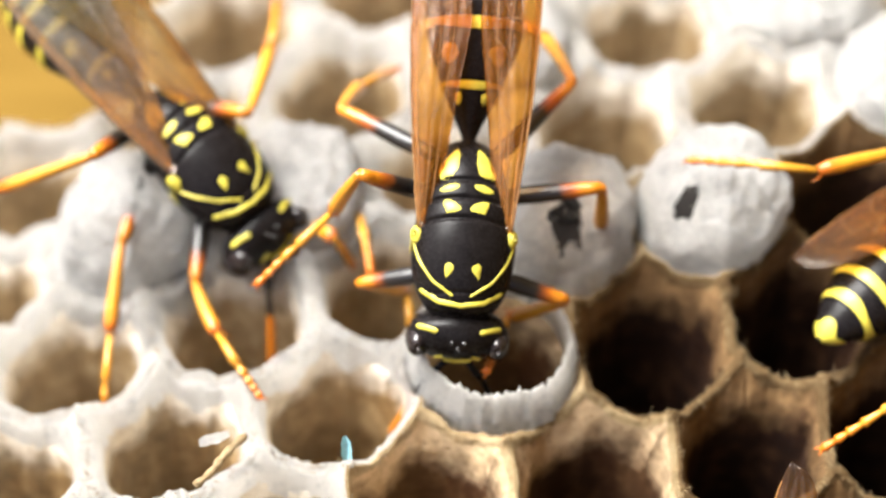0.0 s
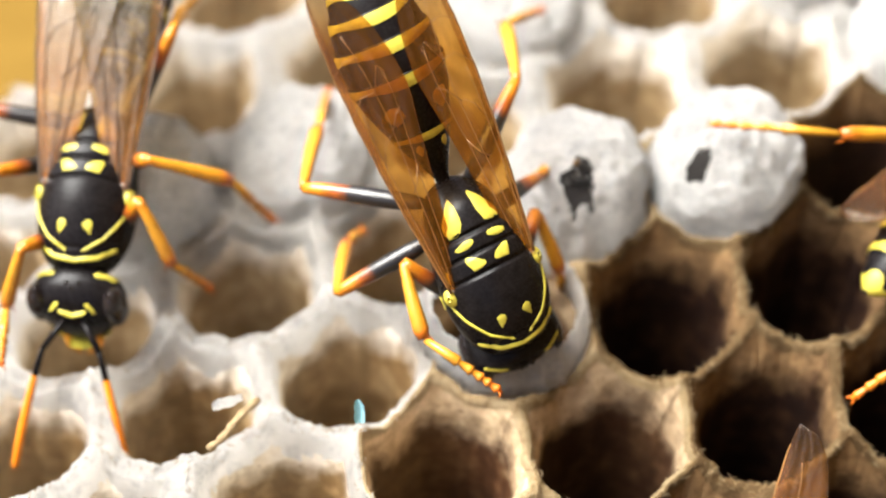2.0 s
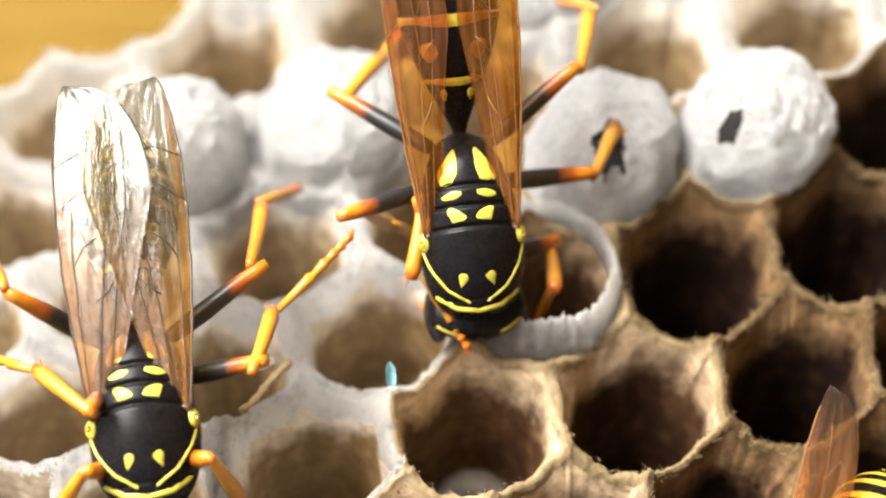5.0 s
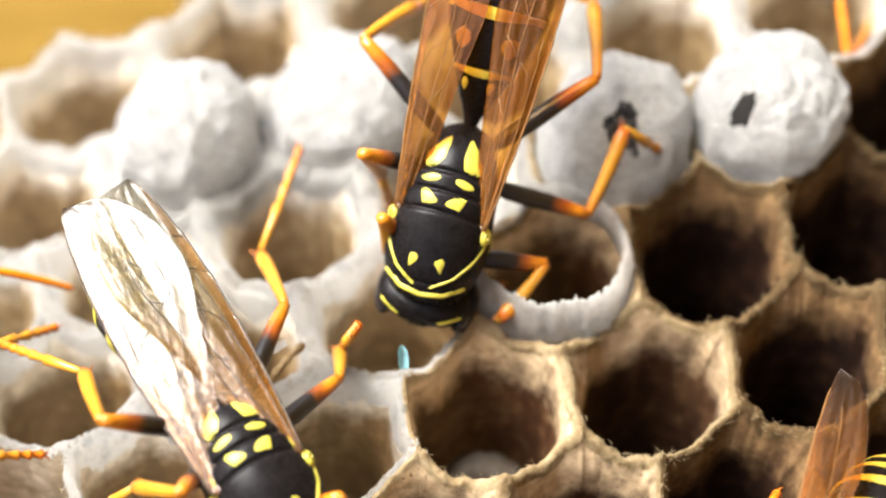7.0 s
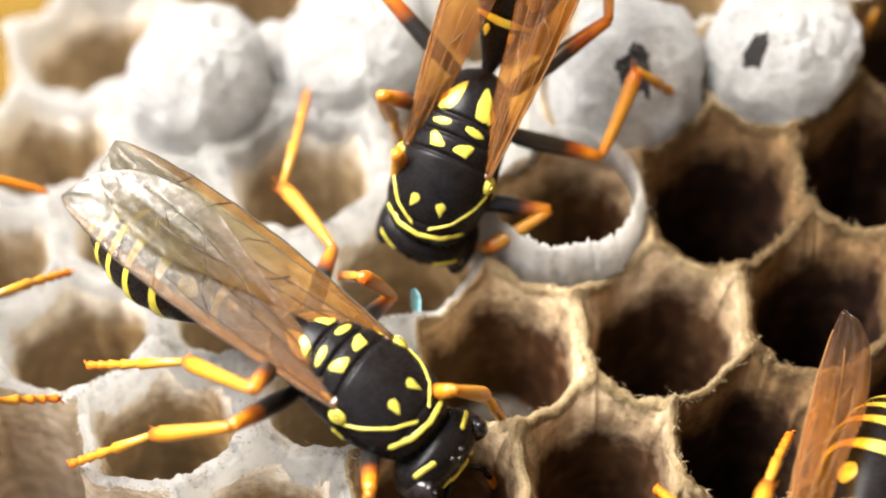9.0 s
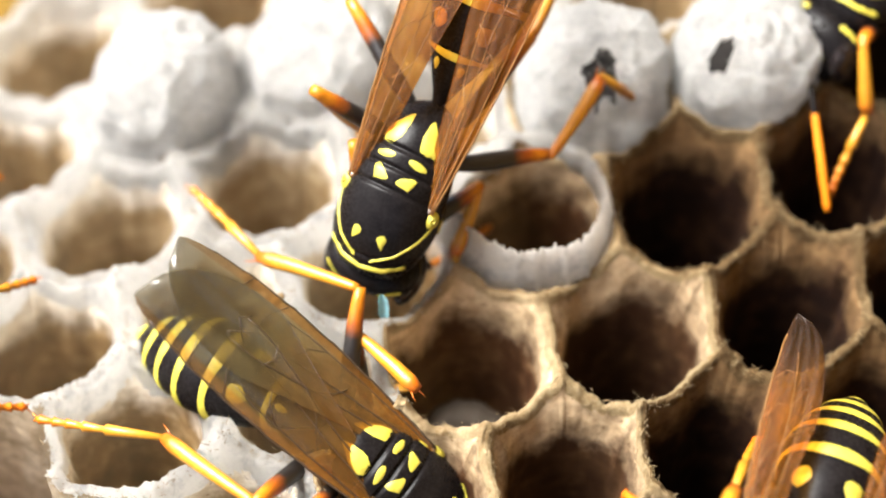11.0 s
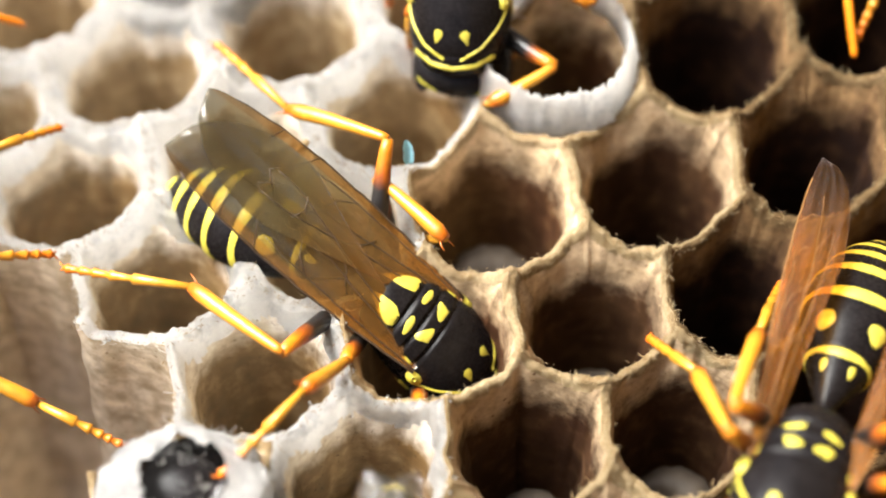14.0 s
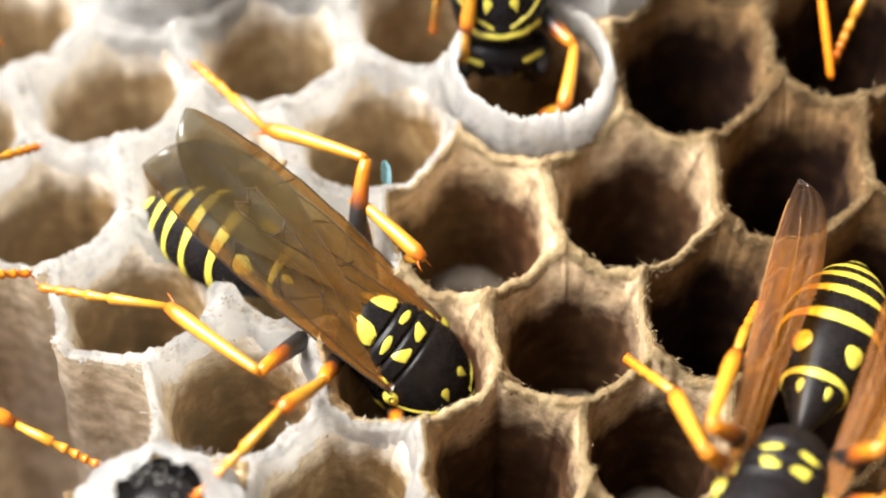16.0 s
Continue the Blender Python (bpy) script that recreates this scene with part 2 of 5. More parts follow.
def ellipsoid(c, r, n=24, m=14):
    verts = [Vector((c[0], c[1], c[2] + r[2]))]
    for i in range(1, m):
        a = math.pi * i / m
        for k in range(n):
            b = 2 * math.pi * k / n
            verts.append(Vector((c[0] + r[0] * math.sin(a) * math.cos(b), c[1] + r[1] * math.sin(a) * math.sin(b), c[2] + r[2] * math.cos(a))))
    verts.append(Vector((c[0], c[1], c[2] - r[2])))
    faces = [(0, 1 + k, 1 + (k + 1) % n) for k in range(n)]
    faces += grid_faces(m - 1, n, True, 1)
    last, b = len(verts) - 1, 1 + (m - 2) * n
    faces += [(last, b + (k + 1) % n, b + k) for k in range(n)]
    return verts, faces


class Loft:
    """A body swept along y: rows of (y, half width, height above, depth below, centre z)."""

    grooves = ()

    def __init__(self, rows):
        self.y, self.rx, self.zt, self.zb, self.zc = (np.array(c, float) for c in zip(*rows))

    def at(self, y):
        out = []
        for arr in (self.rx, self.zt, self.zb, self.zc):
            i = int(np.clip(np.searchsorted(self.y, y) - 1, 0, len(self.y) - 2))
            h = self.y[i + 1] - self.y[i]
            t = min(max((y - self.y[i]) / h, 0), 1)
            m0 = (arr[i + 1] - arr[max(i - 1, 0)]) / (self.y[i + 1] - self.y[max(i - 1, 0)]) * h
            j = min(i + 2, len(arr) - 1)
            m1 = (arr[j] - arr[i]) / (self.y[j] - self.y[i]) * h
            out.append((2 * t**3 - 3 * t**2 + 1) * arr[i] + (t**3 - 2 * t**2 + t) * m0 + (-2 * t**3 + 3 * t**2) * arr[i + 1] + (t**3 - t**2) * m1)
        return out

    def point(self, y, a, lift=0.0):
        """a: radians from the top, towards +x."""
        rx, zt, zb, zc = self.at(y)
        for y0, depth, width in self.grooves:
            bow = y0 + 0.16 * min(1.0, abs(math.sin(a))) ** 2
            lift -= depth * math.exp(-((y - bow) / width) ** 2) * max(0.0, math.cos(a * 0.9)) ** 0.5 if abs(a if a < math.pi else a - 2 * math.pi) < 1.45 else 0.0
        s, c = math.sin(a), math.cos(a)
        return Vector(((max(rx, 0.01) + lift) * s, y, zc + (max(zt if c > 0 else zb, 0.01) + lift) * c))

    def skin(self, y0=None, y1=None, n=40, rows=30):
        y0, y1 = self.y[0] if y0 is None else y0, self.y[-1] if y1 is None else y1
        verts = [self.point(y0 + (y1 - y0) * i / (rows - 1), 2 * math.pi * k / n) for i in range(rows) for k in range(n)]
        faces = grid_faces(rows, n)
        faces += [tuple(reversed(range(n))), tuple(range((rows - 1) * n, rows * n))]
        return verts, faces

    def spot(self, y, x, ly, lx, turn=0.0, taper=0.0, lift=0.03, n=20, m=5):
        """A slightly raised patch of half length ly and half width lx round (x, y) on the top side."""
        verts, faces = [], []
        rx = max(self.at(y)[0], 0.2)
        for i in range(m + 1):
            r = i / m
            for k in range(n):
                a = 2 * math.pi * k / n
                e = r * (1 + 0.16 * noise.noise(Vector((math.cos(a) * 1.7 + x * 3, math.sin(a) * 1.7 + y * 2, 4.0))))
                u, w = e * math.cos(a), e * math.sin(a)
                w *= 1 - taper * u
                px, py = u * ly, w * lx
                dy = px * math.cos(turn) - py * math.sin(turn)
                dx = px * math.sin(turn) + py * math.cos(turn)
                ang = math.asin(max(-0.98, min(0.98, (x + dx) / rx)))
                verts.append(self.point(y + dy, ang, lift * (1 - 0.75 * r**3)))
        faces = grid_faces(m + 1, n)
        return verts, faces

    def line(self, pts, width, lift=0.03):
        """A raised narrow stripe through (y, angle in degrees) points."""
        P = []
        for (y0, a0), (y1, a1) in zip(pts, pts[1:]):
            for k in range(8):
                t = k / 8
                P.append((y0 + (y1 - y0) * t, a0 + (a1 - a0) * t))
        P.append(pts[-1])
        c = [self.point(y, radians(a), lift * 0.3) for y, a in P]
        nrm = [(self.point(y, radians(a), 1.0) - self.point(y, radians(a), 0.0)).normalized() for y, a in P]
        verts = []
        for i, p in enumerate(c):
            d = (c[min(i + 1, len(c) - 1)] - c[max(i - 1, 0)]).normalized()
            s = d.cross(nrm[i]).normalized()
            w = width * (0.45 if i in (0, len(c) - 1) else 1.0)
            for o, h in ((-1, -0.02), (-0.6, lift), (0.6, lift), (1, -0.02)):
                verts.append(p + s * o * w * 0.5 + nrm[i] * h)
        return verts, grid_faces(len(c), 4, False)


# ---- the wasp ----
THORAX = Loft([(-3.1, 0.22, 0.2, 0.2, -0.15), (-2.9, 0.62, 0.5, 0.5, -0.15), (-2.3, 1.02, 0.98, 0.9, 0.0), (-1.5, 1.27, 1.28, 1.25, 0.02),
               (-0.9, 1.40, 1.36, 1.35, 0.05), (-0.3, 1.47, 1.42, 1.4, 0.05), (0.6, 1.55, 1.48, 1.45, 0.0), (1.5, 1.46, 1.32, 1.35, 0.0),
               (2.2, 1.22, 1.02, 1.1, 0.0), (2.65, 0.85, 0.68, 0.8, -0.02), (2.85, 0.30, 0.25, 0.3, -0.05)])
THORAX.rx *= 1.08
THORAX.grooves = ((-0.20, 0.10, 0.075), (-0.86, 0.12, 0.07), (-1.48, 0.12, 0.08), (2.12, 0.05, 0.06))
GASTER = Loft([(-8.0, 0.04, 0.04, 0.04, -0.28), (-7.6, 0.46, 0.38, 0.38, -0.22), (-6.8, 0.95, 0.82, 0.78, -0.12), (-5.7, 1.36, 1.20, 1.1, 0.0),
               (-4.4, 1.58, 1.40, 1.3, 0.06), (-3.2, 1.44, 1.26, 1.15, 0.04), (-2.2, 1.12, 0.98, 0.9, 0.0), (-1.4, 0.80, 0.72, 0.66, -0.03),
               (-0.7, 0.46, 0.42, 0.40, -0.06), (-0.35, 0.30, 0.28, 0.28, -0.08), (0.0, 0.2, 0.2, 0.2, -0.08)])
LEGS = {  # hip on the body, lengths of thigh, shin and foot
    "front": ((0.80, 1.15, -1.0), 2.8, 2.5, 2.9), "mid": ((1.0, -1.4, -0.95), 3.5, 3.1, 3.5), "hind": ((0.75, -2.55, -0.7), 4.1, 3.9, 4.3)}


def limb_material(name, stops, length):
    """Colour runs along the limb from its root to its end."""
    m, nt, p, out = material(name)
    v = coords(nt, (1000, 1000 / length, 1000))
    sep = nt.nodes.new("ShaderNodeSeparateXYZ")
    nt.links.new(v, sep.inputs[0])
    n = noise_node(nt, coords(nt), 2.2, 4, 0.6)
    wob = nt.nodes.new("ShaderNodeMath")
    wob.operation = "MULTIPLY_ADD"
    nt.links.new(n, wob.inputs[0])
    wob.inputs[1].default_value = 0.10
    nt.links.new(sep.outputs["Y"], wob.inputs[2])
    col = ramp(nt, wob.outputs[0], [(q + 0.05, c) for q, c in stops])
    tint = ramp(nt, n, [(0.3, (0.72, 0.68, 0.66)), (0.7, (1.0, 1.0, 1.0))])
    nt.links.new(mix_rgb(nt, 1.0, col, tint, "MULTIPLY"), p.inputs["Base Color"])
    p.inputs["Roughness"].default_value = 0.30
    p.inputs["Specular IOR Level"].default_value = 0.45
    bump(nt, noise_node(nt, coords(nt), 14.0, 3), 0.35, 0.00004, p)
    return m


def leg_meshes():
    out = {}
    for kind, (_, a, b, c) in LEGS.items():
        k = [0, .08, .2, .4, .65, .78, .9, 1.0]
        v, f = tube([(0, a * t, 0.03 * math.sin(t * 6)) for t in k], [.16, .24, .29, .31, .28, .25, .22, .18], 12)
        femur = mesh_from("femur", v, f, limb_material("thigh_" + kind, [(0.0, (0.010, 0.009, 0.009)), (0.60, (0.012, 0.010, 0.009)), (0.74, (0.255, 0.0595, 0.0051)), (0.86, (0.442, 0.153, 0.0068))], a))
        k = [0, .06, .3, .6, .88, 1.0]
        v, f = tube([(0, b * t, 0.05 * math.sin(t * 3)) for t in k], [.13, .165, .195, .235, .26, .18], 12)
        for sx in (-1, 1):
            sv, sf = tube([(.12 * sx, b * .95, -.08), (.20 * sx, b * 1.03, -.17), (.23 * sx, b * 1.09, -.22)], [.035, .022, .006], 6)
            f += [tuple(i + len(v) for i in q) for q in sf]
            v += sv
        tibia = mesh_from("tibia", v, f, limb_material("shin_" + kind, [(0.0, (0.425, 0.1445, 0.0068)), (0.35, (0.4505, 0.2167, 0.0153)), (0.8, (0.442, 0.1913, 0.0119)), (0.95, (0.391, 0.09775, 0.0051))], b))
        pts, rad = [], []
        ends = [0, .46, .63, .76, .86, .97]
        for e0, e1 in zip(ends, ends[1:]):
            for t, r in ((0.02, .105), (0.70, .165), (0.96, .20), (0.995, .13)):
                q = e0 + (e1 - e0) * t
                pts.append((0, c * q, -0.10 * q * q)), rad.append(r * (1.05 - 0.25 * q))
        pts += [(0, c * 0.99, -0.12), (0, c, -0.16)]
        rad += [.09, .04]
        v, f = tube(pts, rad, 10)
        for sx in (-1, 1):
            cv, cf = tube([(0.02 * sx, c * .97, -.1), (.12 * sx, c * 1.02, -.14), (.15 * sx, c * 1.03, -.24)], [.035, .03, .01], 6)
            f += [tuple(i + len(v) for i in q) for q in cf]
            v += cv
        tarsus = mesh_from("tarsus", v, f, limb_material("foot_" + kind, [(0.0, (0.459, 0.2295, 0.0187)), (0.6, (0.442, 0.187, 0.0119)), (1.0, (0.527, 0.1275, 0.0051))], c))
        out[kind] = (femur, tibia, tarsus)
    return out


LEG_MESHES = leg_meshes()


def body_meshes():
    d = {}
    d["thorax"] = mesh_from("thorax", *THORAX.skin(n=64, rows=170), BLACK)
    spots = []
    for s in (-1, 1):
        spots.append(("metanotum_mark", THORAX.spot(-1.18, 0.54 * s, 0.12, 0.31, -0.22 * s)))
        spots.append(("scutellum_mark", THORAX.spot(-0.52, 0.50 * s, 0.22, 0.27, 0.5 * s, 0.95)))
        spots.append(("propodeum_stripe", THORAX.spot(-2.05, 0.54 * s, 0.56, 0.25, 0.2 * s, -0.35)))
        spots.append(("scutum_mark", THORAX.spot(1.50, 0.46 * s, 0.24, 0.12, 0.35 * s, 0.75)))
        spots.append(("side_mark", THORAX.spot(-0.35, 1.33 * s, 0.24, 0.07, 0.0)))
        spots.append(("pronotum_stripe", THORAX.line([(0.45, 72 * s), (1.1, 58 * s), (1.8, 38 * s), (2.25, 12 * s)], 0.11)))
        spots.append(("flank_mark", THORAX.line([(0.2, 100 * s), (0.7, 104 * s)], 0.5)))
    spots.append(("collar_stripe", THORAX.line([(2.0, -66), (2.38, -36), (2.5, 0), (2.38, 36), (2.0, 66)], 0.20)))
    d["marks"] = [(n, mesh_from(n, *vf, YELLOW)) for n, vf in spots]
    v, f = ellipsoid((0, 0, 0), (0.24, 0.3, 0.18), 16, 10)
    d["tegula"] = mesh_from("tegula", v, f, YELLOW)
    # abdomen: overlapping rings, each with a yellow hind band
    ends = [(-0.0, -1.95), (-1.9, -3.95), (-3.9, -5.1), (-5.05, -6.05), (-6.0, -6.9), (-6.85, -8.0)]
    segs = []
    for i, (y1, y0) in enumerate(ends):
        v, f = GASTER.skin(y0, y1, 44, 14)
        swell = []
        for p in v:
            t = (y1 - p.y) / (y1 - y0)
            k = 1 + (0.035 * t if i else 0)
            swell.append(Vector((p.x * k, p.y, p.z * k)))
        ring = mesh_from("ring", swell, f, BLACK)
        bands = []
        if i < 6:
            n, rows, bv = 44, 5, []
            wide = (0.24, 0.36, 0.36, 0.34, 0.34, 0.50)[i]
            for r in range(rows):
                for k in range(n + 1):
                    a = -150 + 300 * k / n
                    wave = wide * (0.78 + 0.32 * math.cos(radians(a) * 3) + 0.22 * abs(math.sin(radians(a))))
                    y = y0 + 0.05 + wave * r / (rows - 1)
                    t = (y1 - y) / (y1 - y0)
                    p = GASTER.point(y, radians(a), 0.02 + 0.015 * math.sin(math.pi * r / (rows - 1)))
                    q = 1 + (0.035 * t if i else 0)
                    bv.append(Vector((p.x * q, p.y, p.z * q)))
            bands.append(mesh_from("band", bv, grid_faces(rows, n + 1, False), YELLOW))
        if i == 1:
            for s in (-1, 1):
                bands.append(mesh_from("side_spot", *GASTER.spot(-2.75, 0.78 * s, 0.34, 0.26, 0.3 * s, 0.3, 0.06), YELLOW))
        if i == 0:
            for s in (-1, 1):
                bands.append(mesh_from("side_spot", *GASTER.spot(-1.35, 0.42 * s, 0.2, 0.10, 0.2 * s, 0.3, 0.04), YELLOW))
        segs.append((ring, bands))
    d["gaster"] = segs
    # head, hinged at its neck
    head = Loft([(-0.1, 0.75, 0.6, 0.9, -0.2), (0.15, 1.35, 0.85, 1.2, -0.25), (0.6, 1.62, 1.0, 1.45, -0.35), (1.05, 1.50, 0.92, 1.5, -0.45),
                 (1.4, 1.15, 0.68, 1.35, -0.6), (1.62, 0.62, 0.35, 1.0, -0.75), (1.7, 0.2, 0.15, 0.4, -0.9)])
    d["head"] = mesh_from("head", *head.skin(n=40, rows=28), BLACK)
    hm = []
    for s in (-1, 1):
        hm.append(("temple_stripe", head.line([(0.32, 62 * s), (0.30, 44 * s), (0.34, 26 * s)], 0.2)))
        hm.append(("eye_stripe", head.line([(1.25, 20 * s), (1.42, 42 * s)], 0.16)))
        hm.append(("cheek_mark", head.line([(1.3, 128 * s), (1.45, 150 * s)], 0.35)))
    hm.append(("brow_stripe", head.line([(1.42, -24), (1.5, 0), (1.42, 24)], 0.22)))
    hm.append(("face_plate", head.line([(1.55, 150), (1.6, 180), (1.55, 210)], 0.7)))
    d["head_marks"] = [(n, mesh_from(n, *vf, YELLOW)) for n, vf in hm]
    d["eyes"] = []
    for s in (-1, 1):
        v, f = ellipsoid((1.28 * s, 0.92, -0.45), (0.42, 0.56, 0.95), 24, 14)
        d["eyes"].append(mesh_from("eye", v, f, EYE_DARK))
    d["ocelli"] = [mesh_from("ocellus", *ellipsoid(c, (0.09, 0.09, 0.08), 10, 8), BLACK_SHINY) for c in ((0, 0.88, 0.55), (-0.2, 0.68, 0.6), (0.2, 0.68, 0.6))]
    d["jaws"] = []
    for s in (-1, 1):
        v, f = tube([(0.5 * s, 1.25, -1.7), (0.45 * s, 1.6, -2.1), (0.12 * s, 1.8, -2.4)], [0.26, 0.2, 0.06], 10)
        d["jaws"].append(mesh_from("jaw", v, f, AMBER))
    return d


BODY = body_meshes()


def wing_mesh(length, width, fold, mat, side, seed, pleat=0.12, vein=0.012):
    """A thin pleated wing from the root along -y; its front edge lies outwards."""
    rows, cols, verts = 44, 26, []
    rnd = random.Random(seed)
    ph = rnd.random() * 6
    for i in range(rows):
        t = i / (rows - 1)
        y = -length * t
        end = 1 if t < 0.64 else math.sqrt(max(0.0, 1 - ((t - 0.64) / 0.3601) ** 2.1)) + 0.01
        w = width * (0.16 + 0.84 * min(1, (t / 0.62)) ** 0.8) * end
        lead = 0.10 * math.sin(t * math.pi) * width - 0.13 * width * (1 - end)
        for k in range(cols):
            u = k / (cols - 1)
            x = lead - w * u
            z = 0.16 * math.sin(u * math.pi * fold + ph * 0.1) * (1 - 0.6 * t) + 0.25 * math.sin(t * 2.6) - 0.20 * u * (1 - t)
            z += pleat * abs((u * 4.5 + 0.35 * math.sin(t * 3 + ph)) % 1.0 - 0.5) * min(1, 6 * t) + 0.02 * math.sin(7 * t + 9 * u + ph)
            verts.append((side * x, y, z))
    top = len(verts)
    verts += [(x, y, z - 0.025) for x, y, z in verts]
    f = grid_faces(rows, cols, False)
    f += [tuple(reversed([i + top for i in q])) for q in f]
    rim = [k for k in range(cols)] + [i * cols + cols - 1 for i in range(1, rows)] + [(rows - 1) * cols + k for k in range(cols - 2, -1, -1)] + [i * cols for i in range(rows - 2, 0, -1)]
    f += [(a, b, b + top, a + top) for a, b in zip(rim, rim[1:] + rim[:1])]
    fm = []
    for q in f:
        u = (q[0] % top % cols) / (cols - 1)
        t = (q[0] % top // cols) / (rows - 1)
        fm.append(1 if u < 0.1 + 0.6 * max(0, 0.4 - t) else 0)
    me = mesh_from("wing", verts, f, None, True, [mat, SMOKY_EDGE if mat == WING_CLEAR else WING_EDGE], fm)
    # veins follow the sheet
    vv, vf = [], []

    def on(t, u):
        i, k = t * (rows - 1), u * (cols - 1)
        a, b = Vector(verts[int(i) * cols + int(k)]), Vector(verts[min(int(i) + 1, rows - 1) * cols + min(int(k) + 1, cols - 1)])
        return a.lerp(b, 0.5 * ((i % 1) + (k % 1))) + Vector((0, 0, 0.01))
    paths = [[(t, 0.0) for t in np.linspace(0, 0.93, 24)], [(t, 0.16) for t in np.linspace(0, 0.62, 16)], [(t, 0.45 + 0.1 * math.sin(t * 4)) for t in np.linspace(0.02, 0.85, 20)],
             [(t, 0.75) for t in np.linspace(0.05, 0.7, 16)], [(0.45, 0.16), (0.50, 0.3), (0.52, 0.47)], [(0.62, 0.02), (0.67, 0.25), (0.66, 0.5)],
             [(0.75, 0.02), (0.79, 0.25), (0.77, 0.5)], [(0.52, 0.5), (0.58, 0.65), (0.6, 0.76)], [(0.66, 0.5), (0.74, 0.68), (0.7, 0.78)], [(0.34, 0.45), (0.37, 0.6), (0.4, 0.75)]]
    for n, pth in enumerate(paths):
        r = 0.040 if n == 0 else vein
        v, q = tube([on(t, u) for t, u in pth], [r * (1.1 - 0.6 * t) for t, u in pth], 6)
        vf += [tuple(i + len(vv) for i in w) for w in q]
        vv += v
    return me, mesh_from("venation", vv, vf, DARK_VEIN if mat == WING_CLEAR else VEIN)


def antenna_meshes(side, bend):
    """Dark shaft, then an orange whip that bends forwards and down."""
    a = Vector((0.28 * side, 1.55, -0.35))
    b = a + Vector((bend[0] * side, bend[1], bend[2])) * 1.25
    v, f = tube([a, a.lerp(b, 0.5), b], [0.10, 0.12, 0.11], 10)
    shaft = mesh_from("antenna_shaft", v, f, BLACK)
    d = Vector((bend[3] * side, bend[4], bend[5]))
    pts, rad = [], []
    for i in range(23):
        t = i / 22
        pts.append(b + d * 4.2 * t + Vector((0, 0, -0.7 * t * t)))
        rad.append((0.095 + 0.05 * math.sin(min(1, t * 1.1) * math.pi * 0.8)) * (1.0 if i % 2 else 0.92) * (1 if t < 0.96 else 0.5))
    v, f = tube(pts, rad, 10)
    fm = [0 if i < 10 * 5 else 1 for i in range(22 * 10)] + [0, 1]
    return shaft, mesh_from("antenna_whip", v, f, None, True, [BLACK, ORANGE], fm)


def wasp(label, gaster=(6, 0), head=(-10, 0, 0), spread=(8, 8), wing=(10.3, 2.1, 1.2), clear=False, lift=4, tilt=14, short=False, plain_back=False, other=None, bend=(0.55, 0.75, -0.35, 0.25, 0.75, -0.55), seed=1):
    w = tagged(new("paper_wasp"), label, "wasp", "paper wasps on the nest")
    w.empty_display_size = 0.002
    part("thorax", BODY["thorax"], w, "black thorax")
    for n, me in [] if short else BODY["marks"]:
        if not (plain_back and n == "propodeum_stripe"):
            part(n, me, w, "yellow marking")
    g = None if short else new("abdomen")
    if g:
        g.parent = w
        g.matrix_basis = pose(0, -3.0 * MM, -0.12 * MM, -gaster[0], 0, gaster[1])
    for me, bands in ([] if short else BODY["gaster"]):
        part("ring", me, g, "black abdomen ring")
        for b in bands:
            part("band" if b.name.startswith("band") else "side_spot", b, g, "yellow marking")
    h = new("head")
    h.parent = w
    h.matrix_basis = pose(0, 2.72 * MM, -0.1 * MM, head[0], head[1], head[2])
    part("skull", BODY["head"], h, "black head")
    for n, me in [] if short else BODY["head_marks"]:
        part(n, me, h, "yellow marking")
    for me in BODY["eyes"]:
        part("compound_eye", me, h, "dark glossy eye")
    for me in BODY["ocelli"]:
        part("ocellus", me, h)
    for me in BODY["jaws"]:
        part("jaw", me, h, "orange-yellow jaw")
    for s in () if short else (-1, 1):
        shaft, whip = antenna_meshes(s, other if other and s < 0 else bend)
        part("antenna_shaft", shaft, h)
        part("antenna_whip", whip, h, "orange-tipped antenna")
    wings, legs = [], {}
    if short:
        return w, legs, g, wings, h
    for s in (-1, 1):
        t = part("tegula", BODY["tegula"], w, "yellow wing base")
        t.matrix_basis = pose(1.50 * s * MM, 0.25 * MM, 0.62 * MM, 0, 35 * s, 0)
        me, veins = wing_mesh(*wing, WING_CLEAR if clear else WING, s, seed + (s > 0), *((0.05, 0.022) if clear else (0.10, 0.016)))
        wg = part("wing", me, w, "folded amber wing")
        a = spread[0] if s > 0 else spread[1]
        wg.matrix_basis = pose(1.47 * s * MM, 0.05 * MM, 0.78 * MM, -lift, tilt * s, a * s)
        wings.append((wg, s))
        part("venation", veins, wg, "brown wing veins")
    for kind in LEGS:
        for s in (-1, 1):
            legs[kind, s] = [part(n, me, w, lab) for n, me, lab in zip(("femur", "tibia", "tarsus"), LEG_MESHES[kind], ("black thigh with orange end", "orange shin", "amber foot"))]
    return w, legs, g, wings, h


def aim(a, b, up):
    y = (b - a).normalized()
    x = y.cross(up)
    x = (x if x.length > 1e-6 else y.orthogonal()).normalized()
    return Matrix.Translation(a * MM) @ Matrix((x, y, x.cross(y))).transposed().to_4x4()


